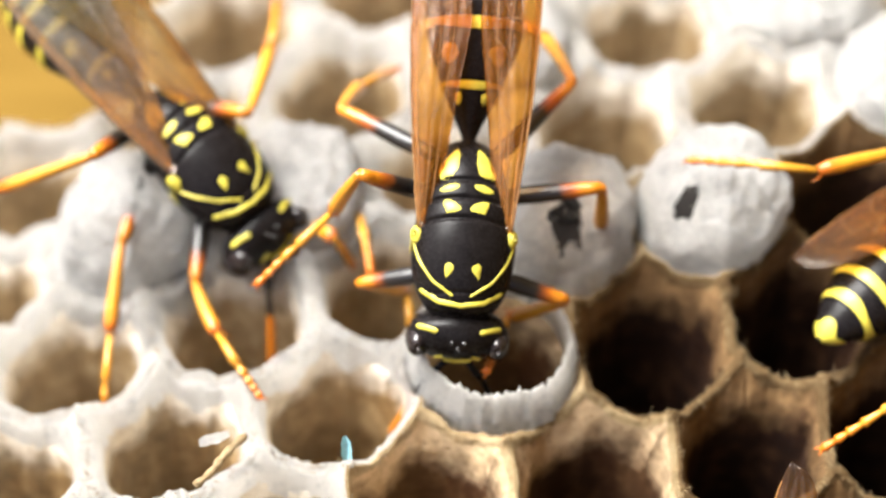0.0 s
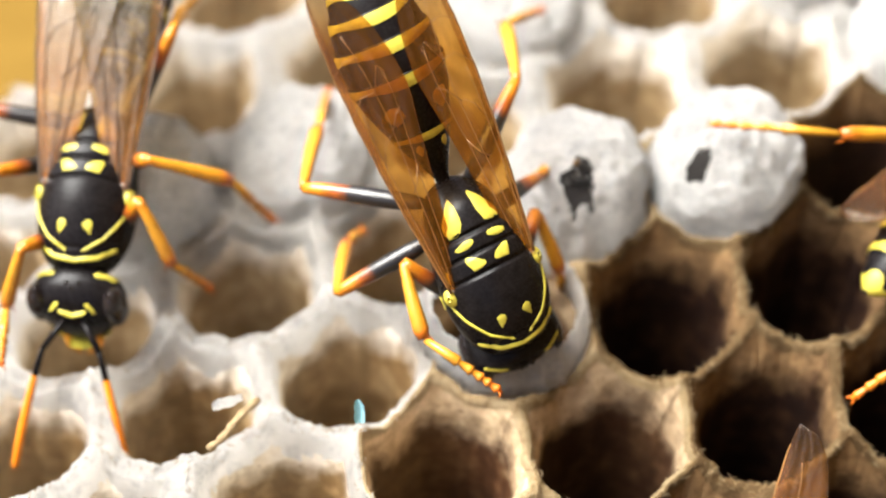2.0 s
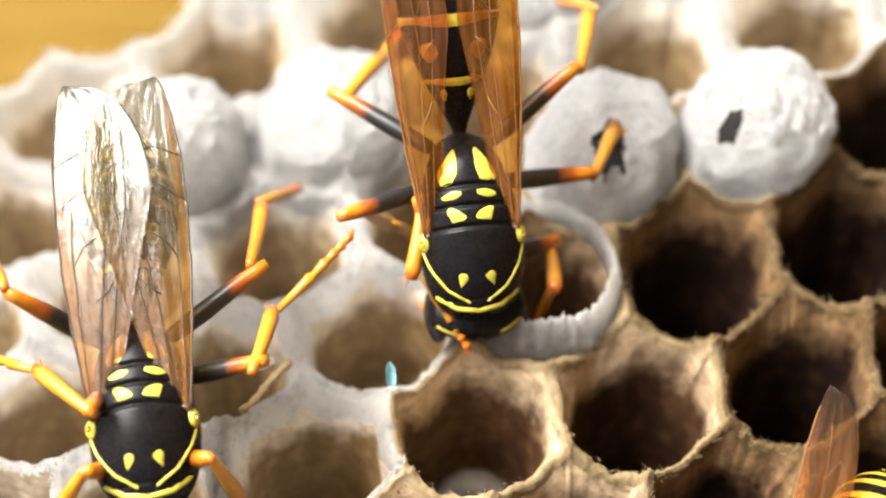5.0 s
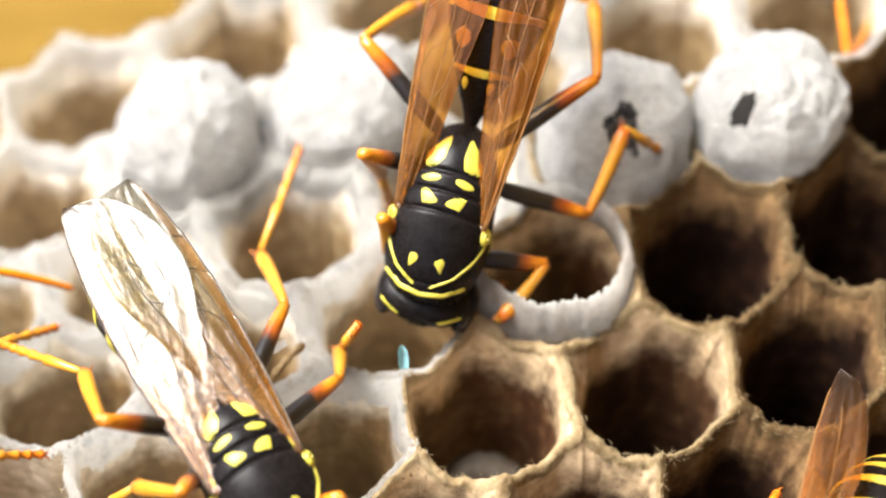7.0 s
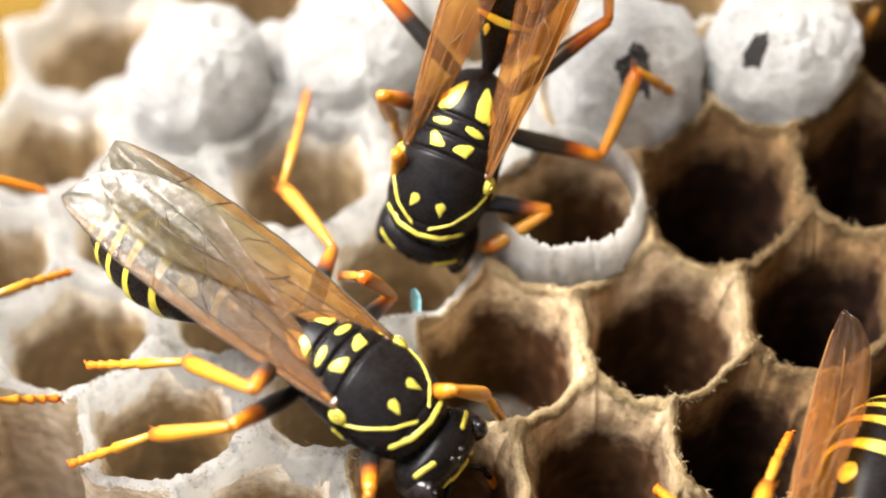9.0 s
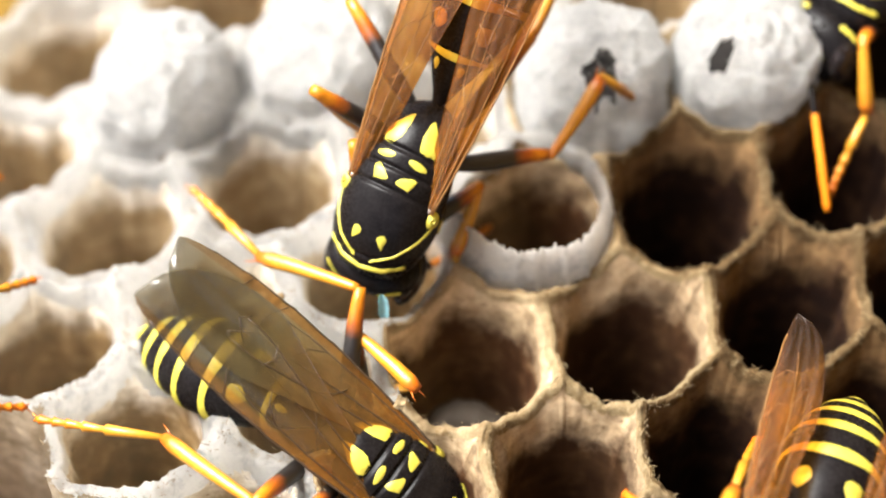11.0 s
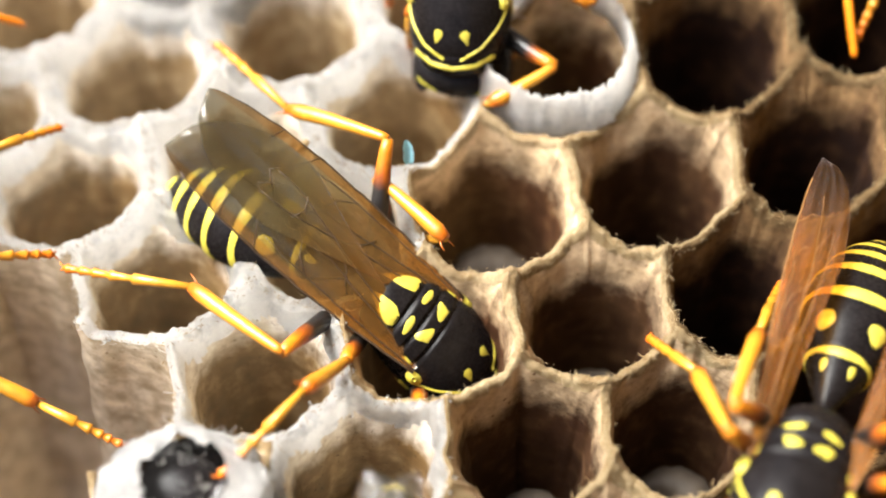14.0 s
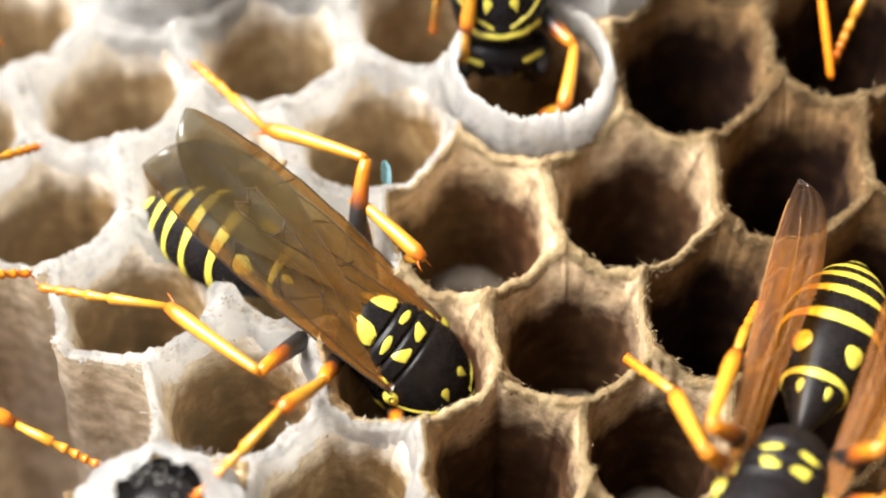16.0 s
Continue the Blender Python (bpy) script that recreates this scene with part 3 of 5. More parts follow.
def leg_pose(kind, s, knee, ankle, foot):
    """Thigh, shin and foot poses in the wasp's space (mm): reaches for the ankle, bends towards the knee hint, points at the foot."""
    (hx, hy, hz), a, b, c = LEGS[kind]
    hip = Vector((hx * s, hy, hz))
    d = ankle - hip
    L = min(max(d.length, abs(a - b) + 0.25), a + b - 0.03)
    d = d.normalized() if d.length > 1e-5 else Vector((s, 0, 0))
    ankle = hip + d * L
    q = (a * a - b * b + L * L) / (2 * L)
    hgt = math.sqrt(max(a * a - q * q, 0.0))
    up = knee - hip
    up = up - d * up.dot(d)
    up = up.normalized() if up.length > 1e-4 else Vector((s, 0, 1)).normalized()
    knee = hip + d * q + up * hgt
    f = foot - ankle
    tip = ankle + (f.normalized() if f.length > 1e-4 else -up) * c
    return aim(hip, knee, up), aim(knee, ankle, up), aim(ankle, tip, up)


def body_pose(r):
    return pose(r[1] * MM, r[2] * MM, r[3] * MM, r[4], r[5], r[6])


def move_wasp(made, rows, joints, free=99, striding=False):
    """rows: (t, x, y, z in mm, pitch, roll, turn). joints: leg -> rows of (t, knee, ankle, foot in mm).
    After free seconds the legs are carried along with the body."""
    thing, legs = made[0], made[1]
    walk(thing, [(r[0], body_pose(r)) for r in rows])
    R = np.array(rows, float)

    def at(t):
        return body_pose([t] + [float(np.interp(t, R[:, 0], R[:, i])) for i in range(1, 7)])
    for (kind, s), segs in legs.items():
        J = np.array(joints[kind, s], float)
        times = sorted({r[0] for r in rows} | set(J[:, 0].tolist()))
        out = [[], [], []]
        if striding:      # joints glide in the body's own space
            for r in J:
                inv = at(r[0]).inverted()
                for k in (1, 4, 7):
                    r[k:k + 3] = inv @ (Vector(r[k:k + 3]) * MM) / MM
        for t in times:
            inv = Matrix() if striding else at(min(t, free)).inverted()
            p = [float(np.interp(min(t, free), J[:, 0], J[:, i])) for i in range(1, 10)]
            loc = [inv @ (Vector(p[k:k + 3]) * MM) / MM for k in (0, 3, 6)]
            for o, mat in zip(out, leg_pose(kind, s, *loc)):
                o.append((t, mat))
        for seg, o in zip(segs, out):
            walk(seg, smooth_rows(o))


def smooth_rows(rows):
    """Adds in-between rows wherever a limb would turn more than 60 degrees from row to row."""
    out = [rows[0]]
    for (t0, m0), (t1, m1) in zip(rows, rows[1:]):
        q0, q1 = m0.to_quaternion(), m1.to_quaternion()
        n = int(math.degrees(q0.rotation_difference(q1).angle) // 60) + 1
        for k in range(1, n):
            u = k / n
            out.append((t0 + (t1 - t0) * u, Matrix.LocRotScale(m0.translation.lerp(m1.translation, u), q0.slerp(q1, u), None)))
        out.append((t1, m1))
    return out


# ---- the nest ----
def cell_centre(i, j):
    """Centre and mouth height in mm of the cell at lattice place (i, j)."""
    x = -0.221 + 4.987 * i + 2.257 * j - 0.027 * i * i + 0.131 * i * j - 0.022 * j * j
    y = 0.343 + 1.114 * i + 5.035 * j - 0.028 * i * i - 0.056 * i * j - 0.026 * j * j
    z = -0.161 * i - 0.004 * j - 0.040 * i * i + 0.269 * i * j + 0.197 * j * j
    dx, dy, dz = SHIFT.get((i, j), (0, 0, 0))
    return Vector((x + dx, y + dy, max(-3.0, min(z, 3.2)) + dz))


SHIFT = {(0, 0): (.2, -.3, 0), (0, 1): (.15, -.45, 0), (-1, 1): (-.2, 0, 0), (-1, 2): (-.2, .1, .3), (0, -1): (.25, .4, 0), (-1, -1): (.2, .3, 0),
         (-2, 0): (-.2, -.1, 0), (-3, 1): (-.4, -.2, 0), (1, 0): (-.4, -.15, 0), (-1, 3): (.3, .5, .4), (1, 1): (.4, -.2, 0), (1, 2): (-.2, .6, 0), (-4, 5): (-.3, .6, .2), (-5, 5): (0, -.4, -.8)}
CELLS = [(i, j) for i in range(-5, 4) for j in range(-3, 7) if -4.2 <= i + 0.5 * j <= 3.6
         and not (i <= -3 and j <= 0) and not (i <= -4 and j <= 1) and not (i <= -3 and j < 0) and not (i <= -2 and j <= -2) and not (i == -5 and j > 5)]
NEAR = ((1, 0), (0, 1), (-1, 1), (-1, 0), (0, -1), (1, -1))


def corner(i, j, k):
    """Mouth corner k of a cell: the middle of three neighbouring cells."""
    a, b = NEAR[k], NEAR[(k + 1) % 6]
    return (cell_centre(i, j) + cell_centre(i + a[0], j + a[1]) + cell_centre(i + b[0], j + b[1])) / 3


def ragged(p, amount=1.0):
    return Vector((noise.noise(p * 1.1 + Vector((3, 0, 0))), noise.noise(p * 1.1 + Vector((0, 7, 0))), 1.3 * noise.noise(p * 0.9) + 0.6 * noise.noise(p * 3.3) + 0.6 * noise.noise(p * 8.0))) * 0.20 * amount


def cell_mesh(i, j, depth, seed):
    """One paper cell: mouth edge, rounded inner wall and bottom; an outer wall where no neighbour stands."""
    c = cell_centre(i, j)
    N = 168
    mouth = []
    for k in range(6):
        p, q = corner(i, j, k), corner(i, j, (k + 1) % 6)
        for s in range(N // 6):
            t = s / (N // 6)
            m = p.lerp(q, t)
            m.z += 0.18 - 0.75 * math.sin(math.pi * t) ** 0.8
            mouth.append(m + ragged(m))
    mean = sum(((m - c).to_2d().length for m in mouth)) / N
    verts, faces, fm = [], [], []
    D = [0, .03, .08, .15, .24, .36, .5, .68, .9, 1.15, 1.45, 1.8, 2.3, 2.9, 3.6, 4.4, 5.2, 0.88 * depth, depth]
    IN = [0, .08, .12, .145, .16, .17, .19, .22, .25, .29, .33, .38, .45, .53, .61, .68, .75, .88, 1.05]
    lining_light = []
    rnd = Vector((seed * 1.7, seed * 0.3, 0))
    for d, off in zip(D, IN):
        w = min(1.0, 0.05 + d / 1.5)      # from the six-sided mouth to a round tube
        off += (0.20 if i <= -3 or j >= 4 else 0.10 if (i, j) in PALE else 0.01) * min(1.0, d / 0.05)
        for m in mouth:
            v = Vector((m.x - c.x, m.y - c.y, 0))
            r = v.length
            rr = (r - off) * (1 - w) + min(r - off, (mean - off) * (0.965 if d < depth * 0.8 else 0.95)) * w
            if d == 0:
                rr = r
            p = Vector((c.x, c.y, 0)) + v.normalized() * rr
            top = m.z * (1 - min(1, d / depth)) + c.z * min(1, d / depth)
            z = top + (0.0 if d == 0 else (0.02 if d < .05 else -d))
            n = noise.noise(Vector((p.x, p.y, z)) * 0.8 + rnd) * 0.10 * min(1, d) + noise.noise(Vector((p.x * 2.5, p.y * 2.5, z * 2.5)) + rnd) * 0.035 * min(1, d * 2)
            if 0 < d < 1.2:      # fibrous lip
                n += (0.06 * noise.noise(Vector((p.x, p.y, z)) * 5 + rnd) + 0.035 * noise.noise(Vector((p.x, p.y, z)) * 12)) * (1 - d / 1.2)
            p += v.normalized() * n
            verts.append((p.x, p.y, z))
            # silk near the mouth plus painted light, strongest on the upper-left wall
            lining_light.append((max(0.0, 1.0 - (d - 0.2) / 2.5) + 0.9 * max(0.0, -0.85 * v.x + 0.5 * v.y) / max(r, 0.1) * max(0.0, 1.0 - d / 2.2)) * (1.3 if (i, j) in PALE else 1.0) * (0.95 + 0.5 * noise.noise(Vector((c.x + v.x, c.y + v.y, 9.0)) * 0.55)) if d > 0.06 else 0.3)
    faces = grid_faces(len(D), N)
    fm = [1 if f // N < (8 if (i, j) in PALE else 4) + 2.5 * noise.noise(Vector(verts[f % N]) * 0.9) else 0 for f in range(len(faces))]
    b = len(verts) - N
    # bottom: shallow bowl
    for q in (0.6, 0.25):
        for k in range(N):
            x, y, z = verts[b + k]
            verts.append((c.x + (x - c.x) * q, c.y + (y - c.y) * q, z - 0.5 * (1 - q)))
    extra = grid_faces(3, N, True, b)
    faces += extra
    faces.append(tuple(reversed(range(len(verts) - N, len(verts)))))
    fm += [0] * (len(extra) + 1)
    # outer wall on open sides
    seg = N // 6
    for k in range(6):
        nb = (i + NEAR[(k + 1) % 6][0], j + NEAR[(k + 1) % 6][1])
        if nb in CELLSET:
            continue
        ring = [(k * seg + s) % N for s in range(seg + 1)]
        base = len(verts)
        depths = [.12, .5, 1.2, 2.2, 3.4, 5, 7, 9.5, 12.5, 16, 19, 22 + c.z]
        for d in depths:
            taper = 1 + 0.016 * d
            for r in ring:
                m = mouth[r]
                n = 0.14 * noise.noise(Vector((m.x, m.y, d)) * 0.7) + 0.06 * noise.noise(Vector((m.x * 2.6, m.y * 2.6, d * 2.6)))
                o = Vector((m.x - c.x, m.y - c.y, 0)).normalized() * (n * min(1, d) + (0.05 if d < 0.3 else 0))
                verts.append((c.x + (m.x - c.x) * taper + o.x, c.y + (m.y - c.y) * taper + o.y, m.z - d))
        for s in range(seg):
            faces.append((base + s, base + s + 1, ring[s + 1], ring[s]))
            fm.append(1)
        g = grid_faces(len(depths), seg + 1, False, base)
        faces += [tuple(reversed(q)) for q in g]
        fm += [0] * len(g)
    me = mesh_from("cell", verts, faces, None, True, [LIGHT_PAPER if j >= 4 or (j == 3 and (i, j) in PALE) else PALE_PAPER if (i, j) in PALE else SHADED_PAPER if (i, j) in SHADED else MID_PAPER if (i, j) in MIDDLE else PAPER, SILK if (i, j) in PALE or j >= 4 else SHADED_RIM if (i, j) in SHADED else MID_RIM if (i, j) in MIDDLE else RIM], fm)
    at = me.attributes.new("lining_light", "FLOAT", "POINT")
    at.data.foreach_set("value", lining_light + [0.0] * (2 * N) + [0.6] * (len(verts) - len(lining_light) - 2 * N))
    return me


def dome_mesh(i, j, rise, hole=None, seed=0):
    """A bulging silk cap over a cell mouth, with a lumpy skin; hole: (angle, radius share, size) of a bitten opening."""
    c = cell_centre(i, j)
    N, M = 96, 30
    rim = []
    for k in range(6):
        p, q = corner(i, j, k), corner(i, j, (k + 1) % 6)
        for s in range(N // 6):
            u = s / (N // 6)
            m = p.lerp(q, u)
            m.z -= 0.5 * math.sin(math.pi * u) ** 0.8
            rim.append(m)
    verts, keep = [], []
    for r in range(M + 1):
        t = r / M
        for k in range(N):
            m = rim[k]
            v = Vector((m.x - c.x, m.y - c.y, 0))
            rad = v.length * (1 - t) ** 1.0 * 0.97
            g = min(1.0, t * 5)
            rad = rad * (1 - g) + g * 2.66 * math.cos(t * math.pi / 2) ** 0.85
            d = v.normalized()
            rad *= 1 + (0.09 * noise.noise(Vector((d.x * 1.6, d.y * 1.6, t * 2 + seed))) + 0.05 * noise.noise(Vector((d.x * 5, d.y * 5, t * 5 + seed)))) * min(1, t * 5)
            p = Vector((c.x, c.y, 0)) + d * rad
            h = rise * math.sin(t * math.pi / 2) ** 0.9
            p.z = m.z * (1 - t) + c.z * t + h - 0.15 - 1.1 * max(0.0, 1 - 10 * t)
            q = p * 0.9 + Vector((seed, 0, 0))
            p.z += (0.26 * noise.noise(q) + 0.20 * noise.noise(q * 2.7) + 0.13 * noise.noise(q * 6) + 0.07 * noise.noise(q * 14)) * min(1, t * 4)
            verts.append(p)
    faces = grid_faces(M + 1, N)
    if hole:
        a0, rs, size = hole
        hc = Vector((c.x + math.cos(radians(a0)) * rs, c.y + math.sin(radians(a0)) * rs))
        kept = []
        for f in faces:
            mid = sum((verts[q] for q in f), Vector()) / 4
            e = mid.to_2d() - hc
            lump = size * (1 + (0.55 if size < 1 else 0.22) * noise.noise(Vector((e.x * 2.5, e.y * 2.5, seed))))
            if e.length > lump:
                kept.append(f)
        faces = kept
    return mesh_from("silk_cap", verts, faces, CAP_SILK)


# cells by paper tone; the tone also carries light falling off to the right
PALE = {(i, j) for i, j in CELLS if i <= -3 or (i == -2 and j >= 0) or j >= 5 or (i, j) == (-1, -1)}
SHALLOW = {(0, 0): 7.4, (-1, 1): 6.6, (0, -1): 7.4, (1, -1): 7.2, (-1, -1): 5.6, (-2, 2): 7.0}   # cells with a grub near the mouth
SHADED = {(0, 2), (1, 3), (2, 2), (1, 0), (2, -2), (3, -2), (1, 1), (1, 2), (2, 0), (2, 1), (2, -1), (3, -1), (3, 0)}
MIDDLE = {(i, j) for i, j in CELLS if (i >= 0 and j <= 1) or (i >= -1 and j < 0)} - SHADED
CELLSET = set(CELLS)
CAPPED = {(-1, 3): (2.5, (268, 1.5, 0.58)), (0, 3): (2.8, (230, 1.8, 0.42)), (-4, 4): (3.4, (150, 1.6, 0.35)), (1, 4): (1.8, None), (-3, 4): (2.3, None), (-2, 5): (1.5, None), (0, 5): (1.4, None), (-2, -1): (1.7, (60, 0.30, 1.25))}


def wasp_nest():
    nest = tagged(new("wasp_nest"), "tan paper wasp nest comb with open and silk-capped cells", "nest")
    nest.empty_display_size = 0.01
    rnd = random.Random(5)
    for n, (i, j) in enumerate(CELLS):
        pale = (i, j) in PALE
        deep = SHALLOW.get((i, j), (7.5 if pale else 10.5) + 2 * rnd.random())
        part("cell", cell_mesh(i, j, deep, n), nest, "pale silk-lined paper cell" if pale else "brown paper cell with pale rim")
    for n, ((i, j), (rise, hole)) in enumerate(CAPPED.items()):
        part("silk_cap", dome_mesh(i, j, rise, hole, n * 3.3), nest, "white silk cap" + (" with a bitten hole" if hole else ""))
        # dark solid standing in for the shade behind the bitten hole
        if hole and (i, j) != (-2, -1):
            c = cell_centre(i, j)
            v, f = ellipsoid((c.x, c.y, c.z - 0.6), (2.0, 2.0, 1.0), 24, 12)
            part("cap_hole_shade", mesh_from("cap_hole_shade", v, f, HOLE_SHADE), nest, "dark inside of a bitten cap")
    return nest


def silk_collar(nest, i, j, high, wide):
    """Torn white silk ring left on the mouth of an opened cell."""
    c = cell_centre(i, j) + Vector((0.03, 0.32, 0.0))
    N, verts = 360, []
    prof = [(0.40, -1.6), (0.28, -0.8), (0.17, 0.0), (0.09, 0.45), (0.04, 0.66), (-0.02, 0.70), (-0.08, 0.60), (-0.10, 0.25), (-0.10, -0.4), (-0.10, -1.4)]
    for k in range(N):
        a = 2 * math.pi * k / N
        d = Vector((math.cos(a), math.sin(a), 0))
        low = 0.5 + 0.5 * math.cos(a - radians(250))
        for o, h in prof:
            rag = (0.26 * noise.noise(d * 5) + 0.24 * noise.noise(d * 22) + 0.30 * noise.noise(d * 58)) * min(1.0, max(0.0, h + 0.1))
            r = wide + o + 0.16 * noise.noise(d * 1.6) + 0.07 * noise.noise(d * 9) + 0.04 * noise.noise(Vector((d.x * 20, d.y * 20, h * 6)))
            verts.append((c.x + d.x * r, c.y + d.y * r, c.z + 0.35 * high + h * high * (0.8 + 0.35 * low) + rag))
    f = []
    m = len(prof)
    for k in range(N):
        for q in range(m):
            f.append((k * m + q, k * m + (q + 1) % m, ((k + 1) % N) * m + (q + 1) % m, ((k + 1) % N) * m + q))
    return part("silk_collar", mesh_from("silk_collar", verts, f, SILK), nest, "torn white silk collar")


def rim_fibres(nest):
    """Frayed paper fibres along the mouths."""
    rnd = random.Random(11)
    verts, faces = [], []
    for i, j in CELLS:
        if (i, j) in CAPPED:
            continue
        for k in range(6):
            p, q = corner(i, j, k), corner(i, j, (k + 1) % 6)
            for _ in range(75):
                t = rnd.random()
                m = p.lerp(q, t)
                m.z += 0.18 - 0.75 * math.sin(math.pi * t) ** 0.8
                m = m + ragged(m) + Vector((rnd.gauss(0, 0.10), rnd.gauss(0, 0.10), rnd.uniform(-0.12, 0.02)))
                d = ((q - p).normalized() * rnd.choice((-1.1, 1.1)) + Vector((rnd.gauss(0, 0.8), rnd.gauss(0, 0.8), rnd.gauss(0.15, 0.45)))).normalized()
                L = rnd.uniform(0.08, 0.20) if rnd.random() < 0.92 else rnd.uniform(0.20, 0.42)
                bend = Vector((rnd.gauss(0, .3), rnd.gauss(0, .3), rnd.gauss(0, .3))) * L
                s = d.orthogonal().normalized() * rnd.uniform(0.007, 0.015)
                u = d.cross(s)
                base = len(verts)
                for c, w in ((m, 1.0), (m + d * L * 0.55 + bend * 0.25, 0.8)):
                    verts += [c + s * w, c - s * 0.5 * w + u * 0.87 * w, c - s * 0.5 * w - u * 0.87 * w]
                verts.append(m + d * L + bend)
                faces += [(base + a, base + (a + 1) % 3, base + 3 + (a + 1) % 3, base + 3 + a) for a in range(3)]
                faces += [(base + 3 + a, base + 3 + (a + 1) % 3, base + 6) for a in range(3)]
    return tagged(part("rim_fibre", mesh_from("rim_fibre", verts, faces, RIM), nest, "frayed pale paper fibres"), kind="stuff")


def silk_threads(nest):
    """Loose white silk shreds on the mouths of the lined cells."""
    rnd = random.Random(23)
    verts, faces = [], []
    for i, j in sorted(PALE):
        for k in range(6):
            p, q = corner(i, j, k), corner(i, j, (k + 1) % 6)
            for _ in range(26):
                t = rnd.random()
                m = p.lerp(q, t)
                m.z += 0.16 - 0.75 * math.sin(math.pi * t) ** 0.8
                m = m + ragged(m) + Vector((rnd.gauss(0, 0.07), rnd.gauss(0, 0.07), rnd.uniform(-0.14, 0.0)))
                d = ((q - p).normalized() * rnd.choice((-1, 1)) + Vector((rnd.gauss(0, .8), rnd.gauss(0, .8), rnd.gauss(0, .45)))).normalized()
                L, w = rnd.uniform(0.08, 0.32), rnd.uniform(0.015, 0.055)
                s = d.cross(Vector((rnd.gauss(0, .5), rnd.gauss(0, .5), 1))).normalized()
                up = s.cross(d)
                base = len(verts)
                for g in range(5):
                    u = g / 4
                    c = m + d * L * u + up * (0.18 * L * math.sin(u * 3 + k)) + s * (0.15 * L * math.sin(u * 4 + t * 9))
                    r = w * (1 - 0.8 * abs(u - 0.4))
                    verts += [c + s * r, c + up * r * 0.45, c - s * r]
                faces += [(base + 3 * g + a, base + 3 * g + (a + 1) % 3, base + 3 * g + 3 + (a + 1) % 3, base + 3 * g + 3 + a) for g in range(4) for a in range(3)]
    return tagged(part("silk_thread", mesh_from("silk_thread", verts, faces, SILK), nest, "loose white silk shreds"), kind="stuff")


def cap_fuzz(nest):
    """Fine loose silk hairs on the caps and on the torn collar."""
    rnd = random.Random(41)
    verts, faces = [], []
    spots = [(cell_centre(*ij), rise, 320) for ij, (rise, _) in CAPPED.items()]
    for c, rise, count in spots:
        for _ in range(count):
            a, e = rnd.uniform(0, 2 * math.pi), math.asin(rnd.random()) if rnd.random() < 0.7 else rnd.uniform(0, 0.5)
            out = Vector((math.cos(a) * math.cos(e), math.sin(a) * math.cos(e), math.sin(e)))
            m = c + Vector((out.x * 2.45, out.y * 2.45, out.z * rise - 0.12))
            d = (out * 0.35 + Vector((rnd.gauss(0, .8), rnd.gauss(0, .8), rnd.gauss(0, .6)))).normalized()
            L, w = rnd.uniform(0.08, 0.34), rnd.uniform(0.010, 0.024)
            s = d.orthogonal().normalized()
            u = d.cross(s)
            bow = Vector((rnd.gauss(0, .3), rnd.gauss(0, .3), rnd.gauss(0, .2))) * L
            base = len(verts)
            for g in range(4):
                q = g / 3
                p = m + d * L * q + bow * math.sin(q * 3)
                r = w * (1 - 0.7 * q)
                verts += [p + s * r, p - s * 0.5 * r + u * 0.87 * r, p - s * 0.5 * r - u * 0.87 * r]
            faces += [(base + 3 * g + k, base + 3 * g + (k + 1) % 3, base + 3 * g + 3 + (k + 1) % 3, base + 3 * g + 3 + k) for g in range(3) for k in range(3)]
    return tagged(part("silk_hair", mesh_from("silk_hair", verts, faces, SILK), nest, "fine white silk hairs on the caps"), kind="stuff")


def larva(i, j, depth, tilt, size=1.0):
    """A pale curled grub lying at the bottom of a cell."""
    c = cell_centre(i, j)
    pts, rad = [], []
    for k in range(26):
        t = k / 25
        a = radians(-60 + 250 * t)
        pts.append((math.cos(a) * 0.95, math.sin(a) * 0.95, 0.35 * t))
        rad.append((0.30 + 0.42 * math.sin(math.pi * min(1, 0.15 + t * 0.9))) * (1 + 0.06 * math.cos(t * 60)))
    rad[0] = rad[-1] = 0.12
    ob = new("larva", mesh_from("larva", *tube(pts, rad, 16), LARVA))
    ob.matrix_world = pose(c.x * MM, c.y * MM, (c.z - depth) * MM, tilt, 0, 40 * i + 70 * j) @ Matrix.Diagonal((size, size, size, 1))
    return tagged(ob, "pale grey grub curled at the bottom of a cell", "larva", "grubs in the cells")


def flake(name, label, category, mat, x, y, z, length, width, turn, rise, curl=0.3):
    """A thin curled scrap."""
    verts = []
    for r in range(9):
        for k in range(5):
            t, u = r / 8, k / 4 - 0.5
            w = width * (0.35 + math.sin(math.pi * (0.15 + 0.8 * t)) * 0.7)
            verts.append((u * w + 0.06 * noise.noise(Vector((t * 5, u * 5, x))), t * length, curl * length * (u * u * 2 + t * t * 0.4) + 0.05 * noise.noise(Vector((t * 6, u * 6, y)))))
    top = len(verts)
    verts += [(a, b2, c - 0.05) for a, b2, c in verts]
    f = grid_faces(9, 5, False)
    f += [tuple(reversed([q + top for q in g])) for g in f]
    ob = new(name, mesh_from(name, verts, f, mat))
    ob.matrix_world = pose(x * MM, y * MM, z * MM, rise, 0, turn)
    return tagged(ob, label, category)


def twig(x, y, z, length, turn, rise):
    pts = [(0.06 * math.sin(t * 7), length * t, 0.05 * math.cos(t * 5)) for t in np.linspace(0, 1, 14)]
    ob = new("paper_strip", mesh_from("paper_strip", *tube(pts, [0.13 + 0.04 * math.sin(q * 2.3) for q in range(14)], 8), RIM))
    ob.matrix_world = pose(x * MM, y * MM, z * MM, rise, 0, turn)
    return tagged(ob, "tan strip of loose nest paper on the rims", "paper strip")


